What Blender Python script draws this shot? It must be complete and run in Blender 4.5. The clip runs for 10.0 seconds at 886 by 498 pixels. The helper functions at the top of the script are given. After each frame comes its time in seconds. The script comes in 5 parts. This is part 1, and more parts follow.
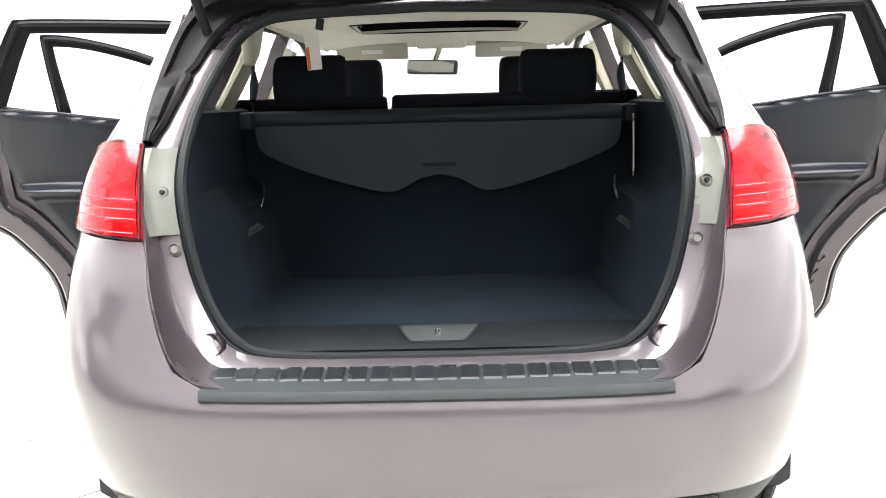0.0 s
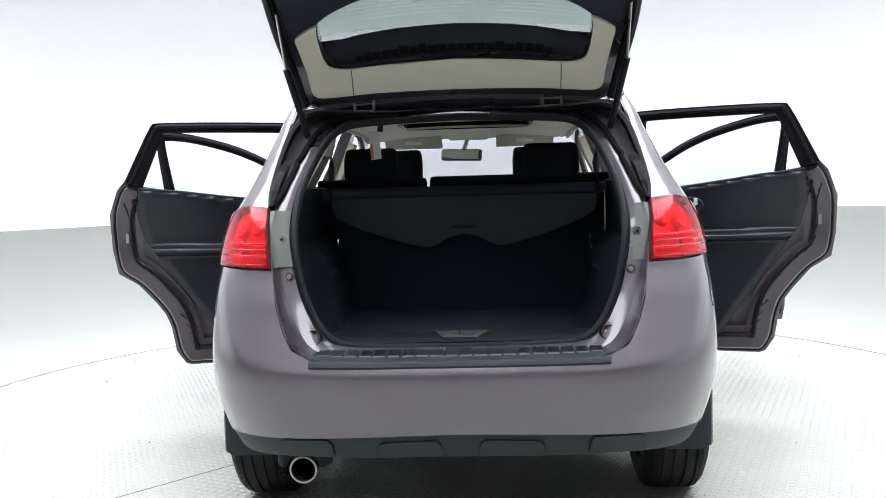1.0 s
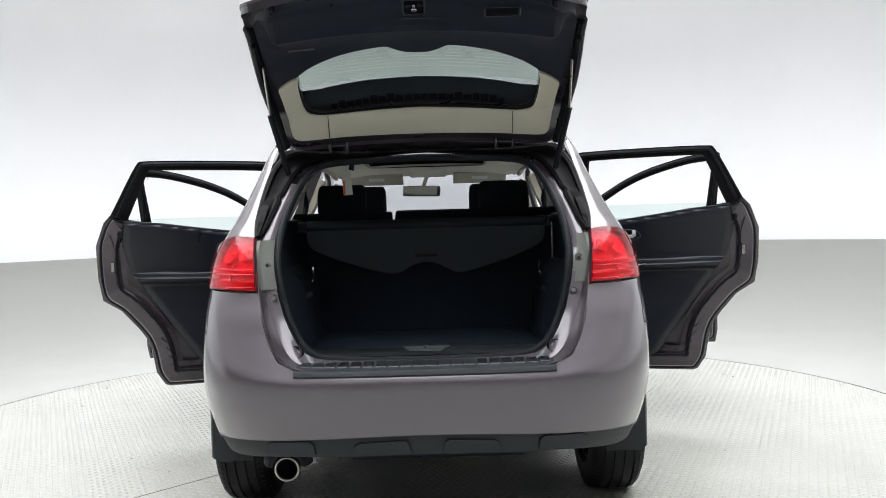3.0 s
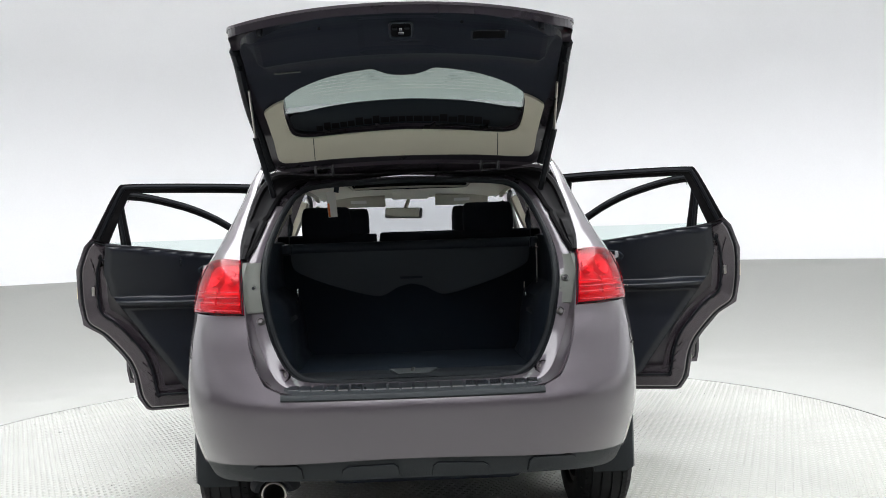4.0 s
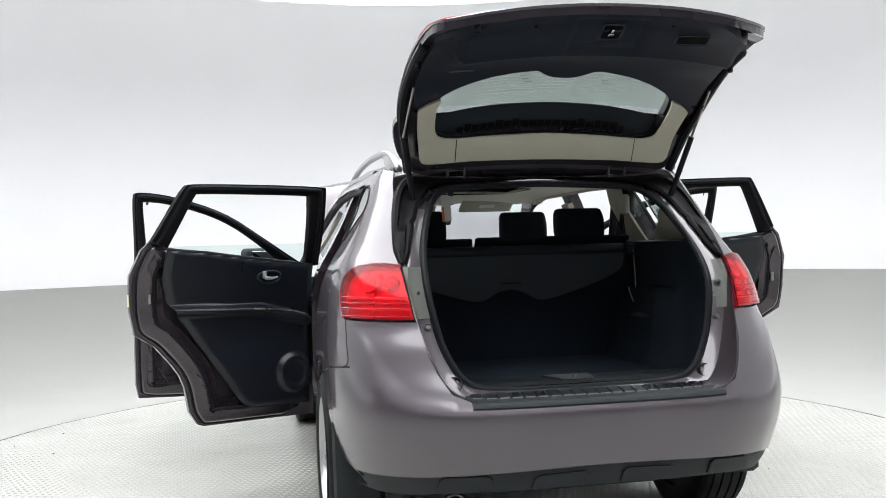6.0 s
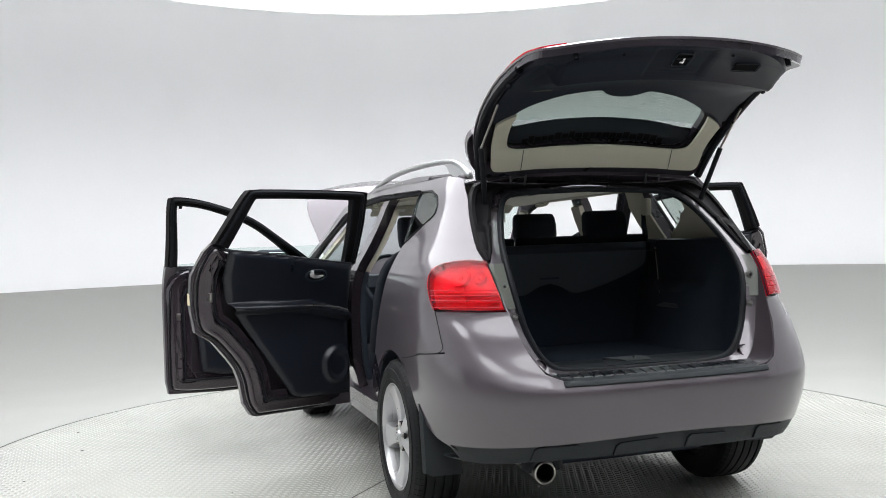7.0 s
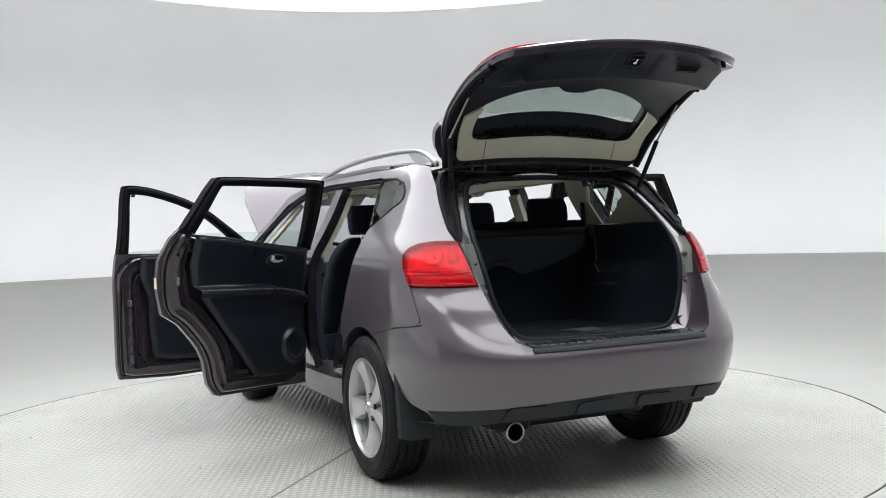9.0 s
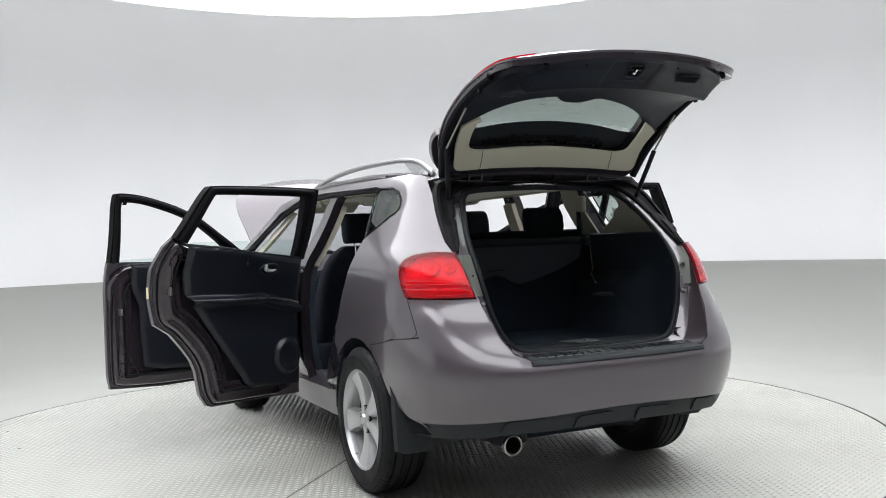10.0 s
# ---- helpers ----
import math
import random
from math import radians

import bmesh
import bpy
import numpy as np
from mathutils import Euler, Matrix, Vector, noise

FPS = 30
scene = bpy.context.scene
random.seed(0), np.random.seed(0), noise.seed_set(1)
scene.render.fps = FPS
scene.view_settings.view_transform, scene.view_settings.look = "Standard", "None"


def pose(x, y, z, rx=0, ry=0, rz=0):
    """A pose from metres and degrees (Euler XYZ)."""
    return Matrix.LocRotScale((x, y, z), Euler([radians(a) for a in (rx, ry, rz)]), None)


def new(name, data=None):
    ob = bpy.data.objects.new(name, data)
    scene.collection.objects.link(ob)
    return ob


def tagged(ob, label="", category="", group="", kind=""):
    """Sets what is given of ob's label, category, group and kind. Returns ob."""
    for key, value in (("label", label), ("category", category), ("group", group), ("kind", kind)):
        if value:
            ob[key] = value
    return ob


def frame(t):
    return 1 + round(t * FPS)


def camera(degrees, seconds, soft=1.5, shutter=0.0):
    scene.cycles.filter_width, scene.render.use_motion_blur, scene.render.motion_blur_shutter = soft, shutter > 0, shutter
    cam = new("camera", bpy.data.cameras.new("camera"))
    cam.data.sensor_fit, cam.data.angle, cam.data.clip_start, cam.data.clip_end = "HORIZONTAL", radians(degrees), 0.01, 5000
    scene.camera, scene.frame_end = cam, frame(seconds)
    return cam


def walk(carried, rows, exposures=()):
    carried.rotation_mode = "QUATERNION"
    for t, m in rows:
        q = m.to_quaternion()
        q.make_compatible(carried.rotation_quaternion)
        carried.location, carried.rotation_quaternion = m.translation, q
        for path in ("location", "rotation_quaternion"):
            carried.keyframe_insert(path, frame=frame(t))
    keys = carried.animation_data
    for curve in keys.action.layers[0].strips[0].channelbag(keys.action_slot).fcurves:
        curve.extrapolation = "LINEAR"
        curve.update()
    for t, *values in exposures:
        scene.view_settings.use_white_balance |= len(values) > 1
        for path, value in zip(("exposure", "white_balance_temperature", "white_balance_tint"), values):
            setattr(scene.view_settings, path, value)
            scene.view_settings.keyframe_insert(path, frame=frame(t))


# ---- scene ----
cam = camera(51.17, 10.0, 0.95)
# seconds, eye x y z, Euler degrees
ROWS = [
    (0, 0.0427, -1.5757, 1.2346, 80.592, 1.406, 0.530),
    (0.5, 0.0914, -2.1615, 1.2120, 82.693, 1.574, 1.824),
    (1, 0.0953, -2.6143, 1.2272, 85.707, 1.646, 2.656),
    (1.5, 0.1279, -2.8095, 1.2060, 88.338, 1.640, 2.762),
    (2, 0.0765, -2.9231, 1.1927, 88.928, 1.780, 1.886),
    (2.5, 0.0680, -2.9993, 1.2108, 87.783, 1.868, 0.646),
    (3.8, 0.0342, -3.0511, 1.2227, 88.588, 1.621, -1.403),
    (4, 0.0237, -3.0370, 1.2207, 89.120, 1.881, -1.725),
    (4.5, -0.0124, -3.0490, 1.2053, 89.717, 1.769, -2.772),
    (5, -0.2244, -2.9360, 1.1724, 89.672, 1.644, -4.929),
    (5.5, -0.6628, -2.8050, 1.1967, 89.571, 1.488, -8.159),
    (6, -1.1435, -2.8396, 1.2266, 89.551, 1.436, -11.624),
    (6.2, -1.3284, -2.8938, 1.2441, 89.588, 1.486, -12.856),
    (7.3, -2.0676, -3.1046, 1.2340, 89.357, 1.976, -19.309),
    (7.5, -2.1357, -3.1270, 1.2288, 89.304, 2.006, -20.274),
    (8, -2.2769, -3.1924, 1.2460, 89.253, 2.079, -22.626),
    (8.5, -2.3467, -3.2299, 1.2262, 89.256, 2.011, -24.128),
    (9, -2.3935, -3.2355, 1.1834, 89.100, 2.061, -24.782),
    (9.5, -2.4105, -3.1918, 1.1988, 89.248, 1.983, -25.158),
    (10, -2.4077, -3.1829, 1.2166, 89.303, 1.947, -25.474),
] 
EXPOSURES = [(0.0, 2.10, 6800, 10), (0.3, 1.70, 6350, 10), (0.6, 1.16, 6120, 10), (1.0, 0.74, 6180, 10), (1.6, 0.50, 6380, 10), (2.4, 0.44, 6400, 10), (4.0, 0.40, 6400, 10), (5.5, 0.42, 6400, 10), (6.2, 0.36, 6400, 10),
             (7.5, 0.20, 6400, 10), (10.0, 0.16, 6400, 10)]
walk(cam, [(t, pose(x, y, z, rx, ry, rz)) for t, x, y, z, rx, ry, rz in ROWS], EXPOSURES)

# ---- light ----
world = bpy.data.worlds.new("studio_world")
world.use_nodes = True
world.node_tree.nodes["Background"].inputs[0].default_value = (0.9, 0.95, 1.0, 1)
world.node_tree.nodes["Background"].inputs[1].default_value = 0.05
scene.world = world

CX, CY = -0.09, 2.42            # turntable centre
TABLE_R, RIM_R, WALL_R, RIM_Z, CEIL_Z = 2.975, 7.5, 9.3, 0.78, 5.3


# ---- materials ----
def material(name, color, rough=0.5, metal=0.0, coat=0.0, grain=0.0, grain_scale=200.0, bump=0.0, bump_scale=300.0,
             stain=0.0, stain_scale=3.0, spec=0.5, transmission=0.0, ior=1.45, emit=0.0, coat_rough=0.02, coat_ior=1.5):
    m = bpy.data.materials.new(name)
    m.use_nodes = True
    nt = m.node_tree
    b = nt.nodes["Principled BSDF"]
    b.inputs["Base Color"].default_value = (*color, 1)
    b.inputs["Roughness"].default_value = rough
    b.inputs["Metallic"].default_value = metal
    b.inputs["Coat Weight"].default_value = coat
    b.inputs["Coat IOR"].default_value = coat_ior
    b.inputs["Coat Roughness"].default_value = coat_rough
    b.inputs["Specular IOR Level"].default_value = spec
    b.inputs["Transmission Weight"].default_value = transmission
    b.inputs["IOR"].default_value = ior
    if emit:
        b.inputs["Emission Color"].default_value = (0.98, 0.985, 1.0, 1)
        b.inputs["Emission Strength"].default_value = emit
    link = nt.links.new
    if grain or stain or bump:
        tc = nt.nodes.new("ShaderNodeTexCoord")
    if grain or stain:
        mix = nt.nodes.new("ShaderNodeMix")
        mix.data_type = "RGBA"
        mix.blend_type = "MULTIPLY"
        mix.inputs[0].default_value = 1.0
        mix.inputs[6].default_value = (*color, 1)
        n1 = nt.nodes.new("ShaderNodeTexNoise")
        n1.inputs["Scale"].default_value = grain_scale
        n1.inputs["Detail"].default_value = 3
        r1 = nt.nodes.new("ShaderNodeMapRange")
        r1.inputs[1].default_value, r1.inputs[2].default_value = 0.3, 0.7
        r1.inputs[3].default_value, r1.inputs[4].default_value = 1 - grain, 1 + grain
        n2 = nt.nodes.new("ShaderNodeTexNoise")
        n2.inputs["Scale"].default_value = stain_scale
        n2.inputs["Detail"].default_value = 5
        r2 = nt.nodes.new("ShaderNodeMapRange")
        r2.inputs[1].default_value, r2.inputs[2].default_value = 0.3, 0.7
        r2.inputs[3].default_value, r2.inputs[4].default_value = 1 - stain, 1 + stain * 0.5
        mul = nt.nodes.new("ShaderNodeMath")
        mul.operation = "MULTIPLY"
        link(tc.outputs["Object"], n1.inputs["Vector"])
        link(tc.outputs["Object"], n2.inputs["Vector"])
        link(n1.outputs["Fac"], r1.inputs[0])
        link(n2.outputs["Fac"], r2.inputs[0])
        link(r1.outputs[0], mul.inputs[0])
        link(r2.outputs[0], mul.inputs[1])
        link(mul.outputs[0], mix.inputs[7])
        link(mix.outputs[2], b.inputs["Base Color"])
        rr = nt.nodes.new("ShaderNodeMapRange")
        rr.inputs[1].default_value, rr.inputs[2].default_value = 0.3, 0.7
        rr.inputs[3].default_value, rr.inputs[4].default_value = rough * 0.85, min(1.0, rough * 1.15)
        link(n2.outputs["Fac"], rr.inputs[0])
        link(rr.outputs[0], b.inputs["Roughness"])
    if bump:
        n3 = nt.nodes.new("ShaderNodeTexNoise")
        n3.inputs["Scale"].default_value = bump_scale
        n3.inputs["Detail"].default_value = 4
        bp = nt.nodes.new("ShaderNodeBump")
        bp.inputs["Strength"].default_value = bump
        bp.inputs["Distance"].default_value = 0.002
        link(tc.outputs["Object"], n3.inputs["Vector"])
        link(n3.outputs["Fac"], bp.inputs["Height"])
        link(bp.outputs[0], b.inputs["Normal"])
    return m


PAINT = material("mauve_grey_metallic_paint", (0.099, 0.0845, 0.0985), 0.42, 0.55, 1.0, 0.10, 900, 0, 0, 0.05, 2.0, coat_rough=0.075, coat_ior=1.66)
# the groove is body-coloured; this lower tone carries its shade
GUTTER_SHADE = material("gutter_shade_paint", (0.062, 0.050, 0.060), 0.30, 0.45, 1.0, 0.08, 700, 0, 60, 0.10, 4.0, coat_rough=0.18)
# same paint as the outer skin, darkened for inner faces that lie in shadow
PAINT_SHADED = material("shaded_body_paint", (0.052, 0.041, 0.051), 0.24, 0.75, 1.0, 0.08, 700, 0, 60, 0.10, 4.0, coat_rough=0.04, coat_ior=1.5)
# body paint darkened most: the shade of inner faces is in the colour
SHADE_DEEP = material("deep_shade_body_paint", (0.022, 0.017, 0.024), 0.28, 0.2, 1.0, 0.08, 400, 0, 60, 0.15, 5, coat_rough=0.03)
HINGE = material("painted_hinge_steel", (0.03, 0.028, 0.036), 0.35, 0.3, 0.6, 0.08, 300, 0, 60, 0.1, 8)
BLACK = material("black_plastic", (0.0142, 0.0200, 0.0290), 0.5, 0, 0, 0.15, 300, 0.25, 500, 0.1, 5, 0.3)
CLAD = material("grained_black_cladding", (0.0205, 0.0245, 0.0280), 0.55, 0, 0, 0.15, 300, 0.5, 700, 0.12, 4, 0.35)
RIB = material("smooth_dark_sill_ribs", (0.0085, 0.0105, 0.0135), 0.28, 0, 0, 0.1, 300, 0.1, 300, 0.1, 6, 0.5)
TRIM = material("black_door_trim", (0.0066, 0.0084, 0.0134), 0.32, 0, 0, 0.12, 250, 0.06, 600, 0.1, 4, 0.5)
GATE_TRIM = material("black_gate_trim", (0.0195, 0.0228, 0.0325), 0.36, 0, 0, 0.12, 250, 0.2, 600, 0.1, 4, 0.4)
RUBBER = material("black_rubber", (0.0055, 0.0064, 0.0090), 0.55, 0, 0, 0.1, 200, 0.15, 200, 0.1, 6, 0.2)
RUBBER_GLOSS = material("smooth_black_moulding", (0.0075, 0.007, 0.008), 0.55, 0, 0, 0.08, 200, 0.08, 120, 0.1, 6, 0.1)
STRIKER = material("grey_striker_plastic", (0.045, 0.050, 0.052), 0.45, 0, 0, 0.1, 200, 0.2, 300, 0.1, 6, 0.4)
SEAL = material("dark_grey_rubber_seal", (0.009, 0.011, 0.0135), 0.55, 0, 0, 0.1, 200, 0.2, 300, 0.1, 6, 0.25)
TYRE = material("tyre_rubber", (0.0085, 0.0088, 0.010), 0.6, 0, 0, 0.15, 100, 0.3, 150, 0.2, 8, 0.3)
CARPET = material("black_carpet", (0.0130, 0.0205, 0.0310), 0.95, 0, 0, 0.35, 500, 0.8, 900, 0.2, 6, 0.2)
FABRIC = material("black_seat_cloth", (0.0065, 0.0090, 0.0145), 0.9, 0, 0, 0.25, 600, 0.5, 900, 0.15, 6, 0.25)
COVER = material("grey_vinyl_cover", (0.0310, 0.0395, 0.0500), 0.6, 0, 0, 0.12, 500, 0.3, 700, 0.1, 5)
BEIGE = material("beige_trim", (0.50, 0.475, 0.385), 0.65, 0, 0, 0.06, 400, 0.2, 600, 0.06, 4)
LINER = material("beige_headliner", (0.80, 0.77, 0.67), 0.95, 0, 0, 0.08, 500, 0.3, 900, 0.05, 4)
BACKING = material("grey_green_lamp_bezel", (0.112, 0.118, 0.104), 0.5, 0, 0.1, 0.05, 300, 0.1, 400, 0.06, 6)
CHROME = material("chrome", (0.75, 0.75, 0.76), 0.12, 1.0, 0, 0.03, 100, 0, 0, 0.05, 8)
STEEL = material("brushed_steel", (0.45, 0.43, 0.40), 0.3, 1.0, 0, 0.1, 300, 0.1, 300, 0.15, 15)
ALLOY = material("silver_alloy_paint", (0.52, 0.52, 0.53), 0.32, 0.6, 0.7, 0.05, 400, 0, 0, 0.08, 10)
PIPE = material("sooty_steel", (0.16, 0.155, 0.15), 0.35, 1.0, 0, 0.1, 300, 0.1, 300, 0.2, 15)
# near-black tone for the wheel's depths, with their shade in the colour
BARREL = material("shaded_inner_rim", (0.035, 0.035, 0.037), 0.45, 0.5, 0, 0.1, 200, 0, 0, 0.2, 8)
SILVER = material("silver_roof_rail", (0.46, 0.47, 0.475), 0.3, 0.7, 0.3, 0.05, 300, 0, 0, 0.05, 5)
RED = material("red_lamp_plastic", (0.50, 0.004, 0.020), 0.10, 0, 0.0, 0.06, 40, 0, 0, 0.30, 9, 0.3)
LAMP_BACK = material("lamp_housing_reflector", (0.93, 0.175, 0.235), 0.4, 0.15, 0, 0.05, 60, 0.3, 90, 0.12, 30)
BOWL = material("dark_red_reflector", (0.90, 0.16, 0.21), 0.4, 0.1, 0, 0.05, 60, 0, 0, 0.1, 30)
LAMP_GREY = material("lamp_inner_grey", (0.20, 0.19, 0.19), 0.4, 0.3, 0, 0.05, 60, 0, 0, 0.1, 30)
RED_CLEAR = material("clear_red_lens", (0.95, 0.155, 0.215), 0.02, 0, 0, transmission=1.0, ior=1.28)
RED_DARK = material("deep_red_lamp_band", (0.62, 0.03, 0.05), 0.12, 0, 0.0, 0.08, 60, 0, 0, 0.2, 9, 0.25)
GLASS = material("window_glass", (0.80, 0.88, 0.86), 0.0, 0, 0, transmission=1.0, ior=1.06)
TINT = material("tinted_rear_glass", (0.43, 0.50, 0.465), 0.0, 0, 0, transmission=1.0, ior=1.42)
MIRROR = material("mirror_glass", (0.8, 0.82, 0.83), 0.03, 1.0)
WHITE_TAG = material("white_tag", (0.75, 0.74, 0.70), 0.6, 0, 0, 0.03, 100, 0, 0, 0.04, 30)
ORANGE = material("orange_print", (0.75, 0.16, 0.03), 0.6)
YELLOW = material("cream_sticker", (0.75, 0.66, 0.45), 0.5)
BAND = material("dark_film", (0.018, 0.022, 0.027), 0.25)
VINYL = material("black_lettering", (0.003, 0.003, 0.004), 0.85, spec=0.12)
WALL = material("white_cyclorama_wall", (0.89, 0.89, 0.90), 0.9, 0, 0, 0.01, 50, 0, 0, 0.02, 0.8, 0.2)
RIM = material("grey_painted_rim", (0.352, 0.356, 0.334), 0.45, 0, 0, 0.03, 60, 0.03, 30, 0.05, 1.2)
GAP = material("dirty_gap_rubber", (0.05, 0.047, 0.042), 0.7, 0, 0, 0.2, 60, 0.2, 60, 0.3, 3)
LAMP = material("softbox_diffuser", (0.9, 0.9, 0.9), 0.9, emit=3.6)
LAMP_EDGE = material("softbox_border_fabric", (0.85, 0.85, 0.85), 0.9, emit=0.62)
LAMP_SIDE = material("softbox_side_fabric", (0.85, 0.85, 0.85), 0.9, emit=2.4)
GLOW = material("led_strip", (0.9, 0.9, 0.9), 0.9, emit=3.7)


# ---- mesh helpers ----
def part(name, bm, mat, parent=None, label="", smooth=35):
    me = bpy.data.meshes.new(name)
    bmesh.ops.remove_doubles(bm, verts=bm.verts, dist=0.00005)
    bmesh.ops.recalc_face_normals(bm, faces=bm.faces)
    for f in bm.faces:
        f.smooth = True
    lay = bm.verts.layers.float_vector.get("nrm")
    flag = bm.faces.layers.int.get("curved")
    normals = None
    if lay and flag:
        bm.normal_update()
        normals = []
        for f in bm.faces:
            for v in f.verts:
                n = Vector(v[lay])
                if f[flag] and n.length > 0.5:
                    normals.append(n if n.dot(f.normal) >= 0 else -n)
                else:
                    normals.append(f.normal.copy())
    bm.to_mesh(me)
    bm.free()
    me.set_sharp_from_angle(angle=radians(smooth))
    if normals:
        me.normals_split_custom_set(normals)
    me.materials.append(mat)
    ob = new(name, me)
    if parent:
        ob.parent = parent
    if label:
        ob["label"] = label
    return ob


def empty(name, label, category, m=None, group="", kind=""):
    ob = new(name)
    ob.empty_display_size = 0.1
    if m is not None:
        ob.matrix_basis = m
    return tagged(ob, label, category, group, kind)


def lerp_table(table):
    """A smooth monotone curve through the table's points."""
    xs, ys = (np.array(c, float) for c in zip(*table))
    d = np.diff(ys) / np.diff(xs)
    m = np.zeros(len(xs))
    m[0], m[-1] = d[0], d[-1]
    for i in range(1, len(xs) - 1):
        if d[i - 1] * d[i] > 0:
            w1, w2 = 2 * (xs[i + 1] - xs[i]) + xs[i] - xs[i - 1], xs[i + 1] - xs[i] + 2 * (xs[i] - xs[i - 1])
            m[i] = (w1 + w2) / (w1 / d[i - 1] + w2 / d[i])

    def value(v):
        if v <= xs[0]:
            return float(ys[0])
        if v >= xs[-1]:
            return float(ys[-1])
        k = int(np.searchsorted(xs, v) - 1)
        h = xs[k + 1] - xs[k]
        q = (v - xs[k]) / h
        return float((1 + 2 * q) * (1 - q) ** 2 * ys[k] + q * (1 - q) ** 2 * h * m[k] + q * q * (3 - 2 * q) * ys[k + 1] + q * q * (q - 1) * h * m[k + 1])
    return value


def clip_cell(poly, a0, a1, b0, b1):
    for axis, lim, keep in ((0, a0, 1), (0, a1, -1), (1, b0, 1), (1, b1, -1)):
        out = []
        n = len(poly)
        for i in range(n):
            p, q = poly[i], poly[(i + 1) % n]
            dp, dq = keep * (p[axis] - lim), keep * (q[axis] - lim)
            if dp >= 0:
                out.append(p)
            if (dp > 0 and dq < 0) or (dp < 0 and dq > 0):
                k = dp / (dp - dq)
                out.append((p[0] + k * (q[0] - p[0]), p[1] + k * (q[1] - p[1])))
        poly = out
        if len(poly) < 3:
            return []
    return poly


def area2(poly):
    return abs(sum(p[0] * q[1] - q[0] * p[1] for p, q in zip(poly, poly[1:] + poly[:1]))) / 2


def panel(poly, place, thick, da=0.04, db=0.04, bm=None):
    """A sheet with the outline poly in two parameters, put in space by place(a, b, t), t from 0 (outer face) to -thick."""
    bm = bm or bmesh.new()
    keys, faces = {}, []
    lo = [min(p[i] for p in poly) for i in (0, 1)]
    hi = [max(p[i] for p in poly) for i in (0, 1)]

    def key(p):
        k = (round(p[0], 4), round(p[1], 4))
        keys.setdefault(k, p)
        return k
    for i in range(math.floor(lo[0] / da), math.ceil(hi[0] / da)):
        for j in range(math.floor(lo[1] / db), math.ceil(hi[1] / db)):
            c = clip_cell(poly, i * da, (i + 1) * da, j * db, (j + 1) * db)
            if len(c) < 3 or area2(c) < 1e-7:
                continue
            ks = []
            for p in c:
                k = key(p)
                if not ks or ks[-1] != k:
                    ks.append(k)
            if len(ks) > 1 and ks[0] == ks[-1]:
                ks.pop()
            ks = list(dict.fromkeys(ks))
            if len(ks) > 2:
                faces.append(ks)
    count = {}
    for f in faces:
        for a, b in zip(f, f[1:] + f[:1]):
            e = (min(a, b), max(a, b))
            count[e] = count.get(e, 0) + 1
    lay = bm.verts.layers.float_vector.get("nrm") or bm.verts.layers.float_vector.new("nrm")
    flag = bm.faces.layers.int.get("curved") or bm.faces.layers.int.new("curved")
    top = {k: bm.verts.new(place(*p, 0.0)) for k, p in keys.items()}
    bot = {k: bm.verts.new(place(*p, -thick)) for k, p in keys.items()}
    for k, (a, b) in keys.items():
        e = 0.006
        u = place(a + e, b, 0.0) - place(a - e, b, 0.0)
        v = place(a, b + e, 0.0) - place(a, b - e, 0.0)
        n = u.cross(v)
        if n.length > 1e-12:
            top[k][lay] = bot[k][lay] = n.normalized()

    def face(vs, curved=0):
        try:
            bm.faces.new(vs)[flag] = curved
        except ValueError:
            pass
    for f in faces:
        face([top[k] for k in f], 1)
        face([bot[k] for k in reversed(f)], 1)
        for a, b in zip(f, f[1:] + f[:1]):
            if count[(min(a, b), max(a, b))] == 1 and not (a[0] == 0 and b[0] == 0):
                face([top[b], top[a], bot[a], bot[b]])
    return bm


def resample(pts, n):
    pts = [Vector(p) for p in pts]
    d = [0.0]
    for p, q in zip(pts, pts[1:]):
        d.append(d[-1] + (q - p).length)
    out = []
    for i in range(n):
        s = d[-1] * i / (n - 1)
        k = max(j for j in range(len(pts) - 1) if d[j] <= s + 1e-9)
        w = (s - d[k]) / max(1e-9, d[k + 1] - d[k])
        out.append(pts[k].lerp(pts[k + 1], min(1, w)))
    return out


def rounded(pts, n=3, closed=False, pull=0.25):
    """Corner cutting, n times."""
    pts = [Vector(p) for p in pts]
    for _ in range(n):
        out = [] if closed else [pts[0]]
        pairs = list(zip(pts, pts[1:] + pts[:1])) if closed else list(zip(pts, pts[1:]))
        for p, q in pairs:
            out += [p.lerp(q, pull), p.lerp(q, 1 - pull)]
        if not closed:
            out.append(pts[-1])
        pts = out
    return pts


def loft(rings, closed_ring=False, closed_path=False, caps=False, bm=None):
    """Faces between rows of as many points each."""
    bm = bm or bmesh.new()
    vs = [[bm.verts.new(p) for p in r] for r in rings]
    m = len(vs[0])
    pairs = list(zip(vs, vs[1:] + vs[:1])) if closed_path else list(zip(vs, vs[1:]))
    for r, s in pairs:
        for i in range(m if closed_ring else m - 1):
            j = (i + 1) % m
            try:
                bm.faces.new((r[i], r[j], s[j], s[i]))
            except ValueError:
                pass
    if caps:
        for r in (vs[0], vs[-1]):
            try:
                bm.faces.new(r)
            except ValueError:
                pass
    return bm


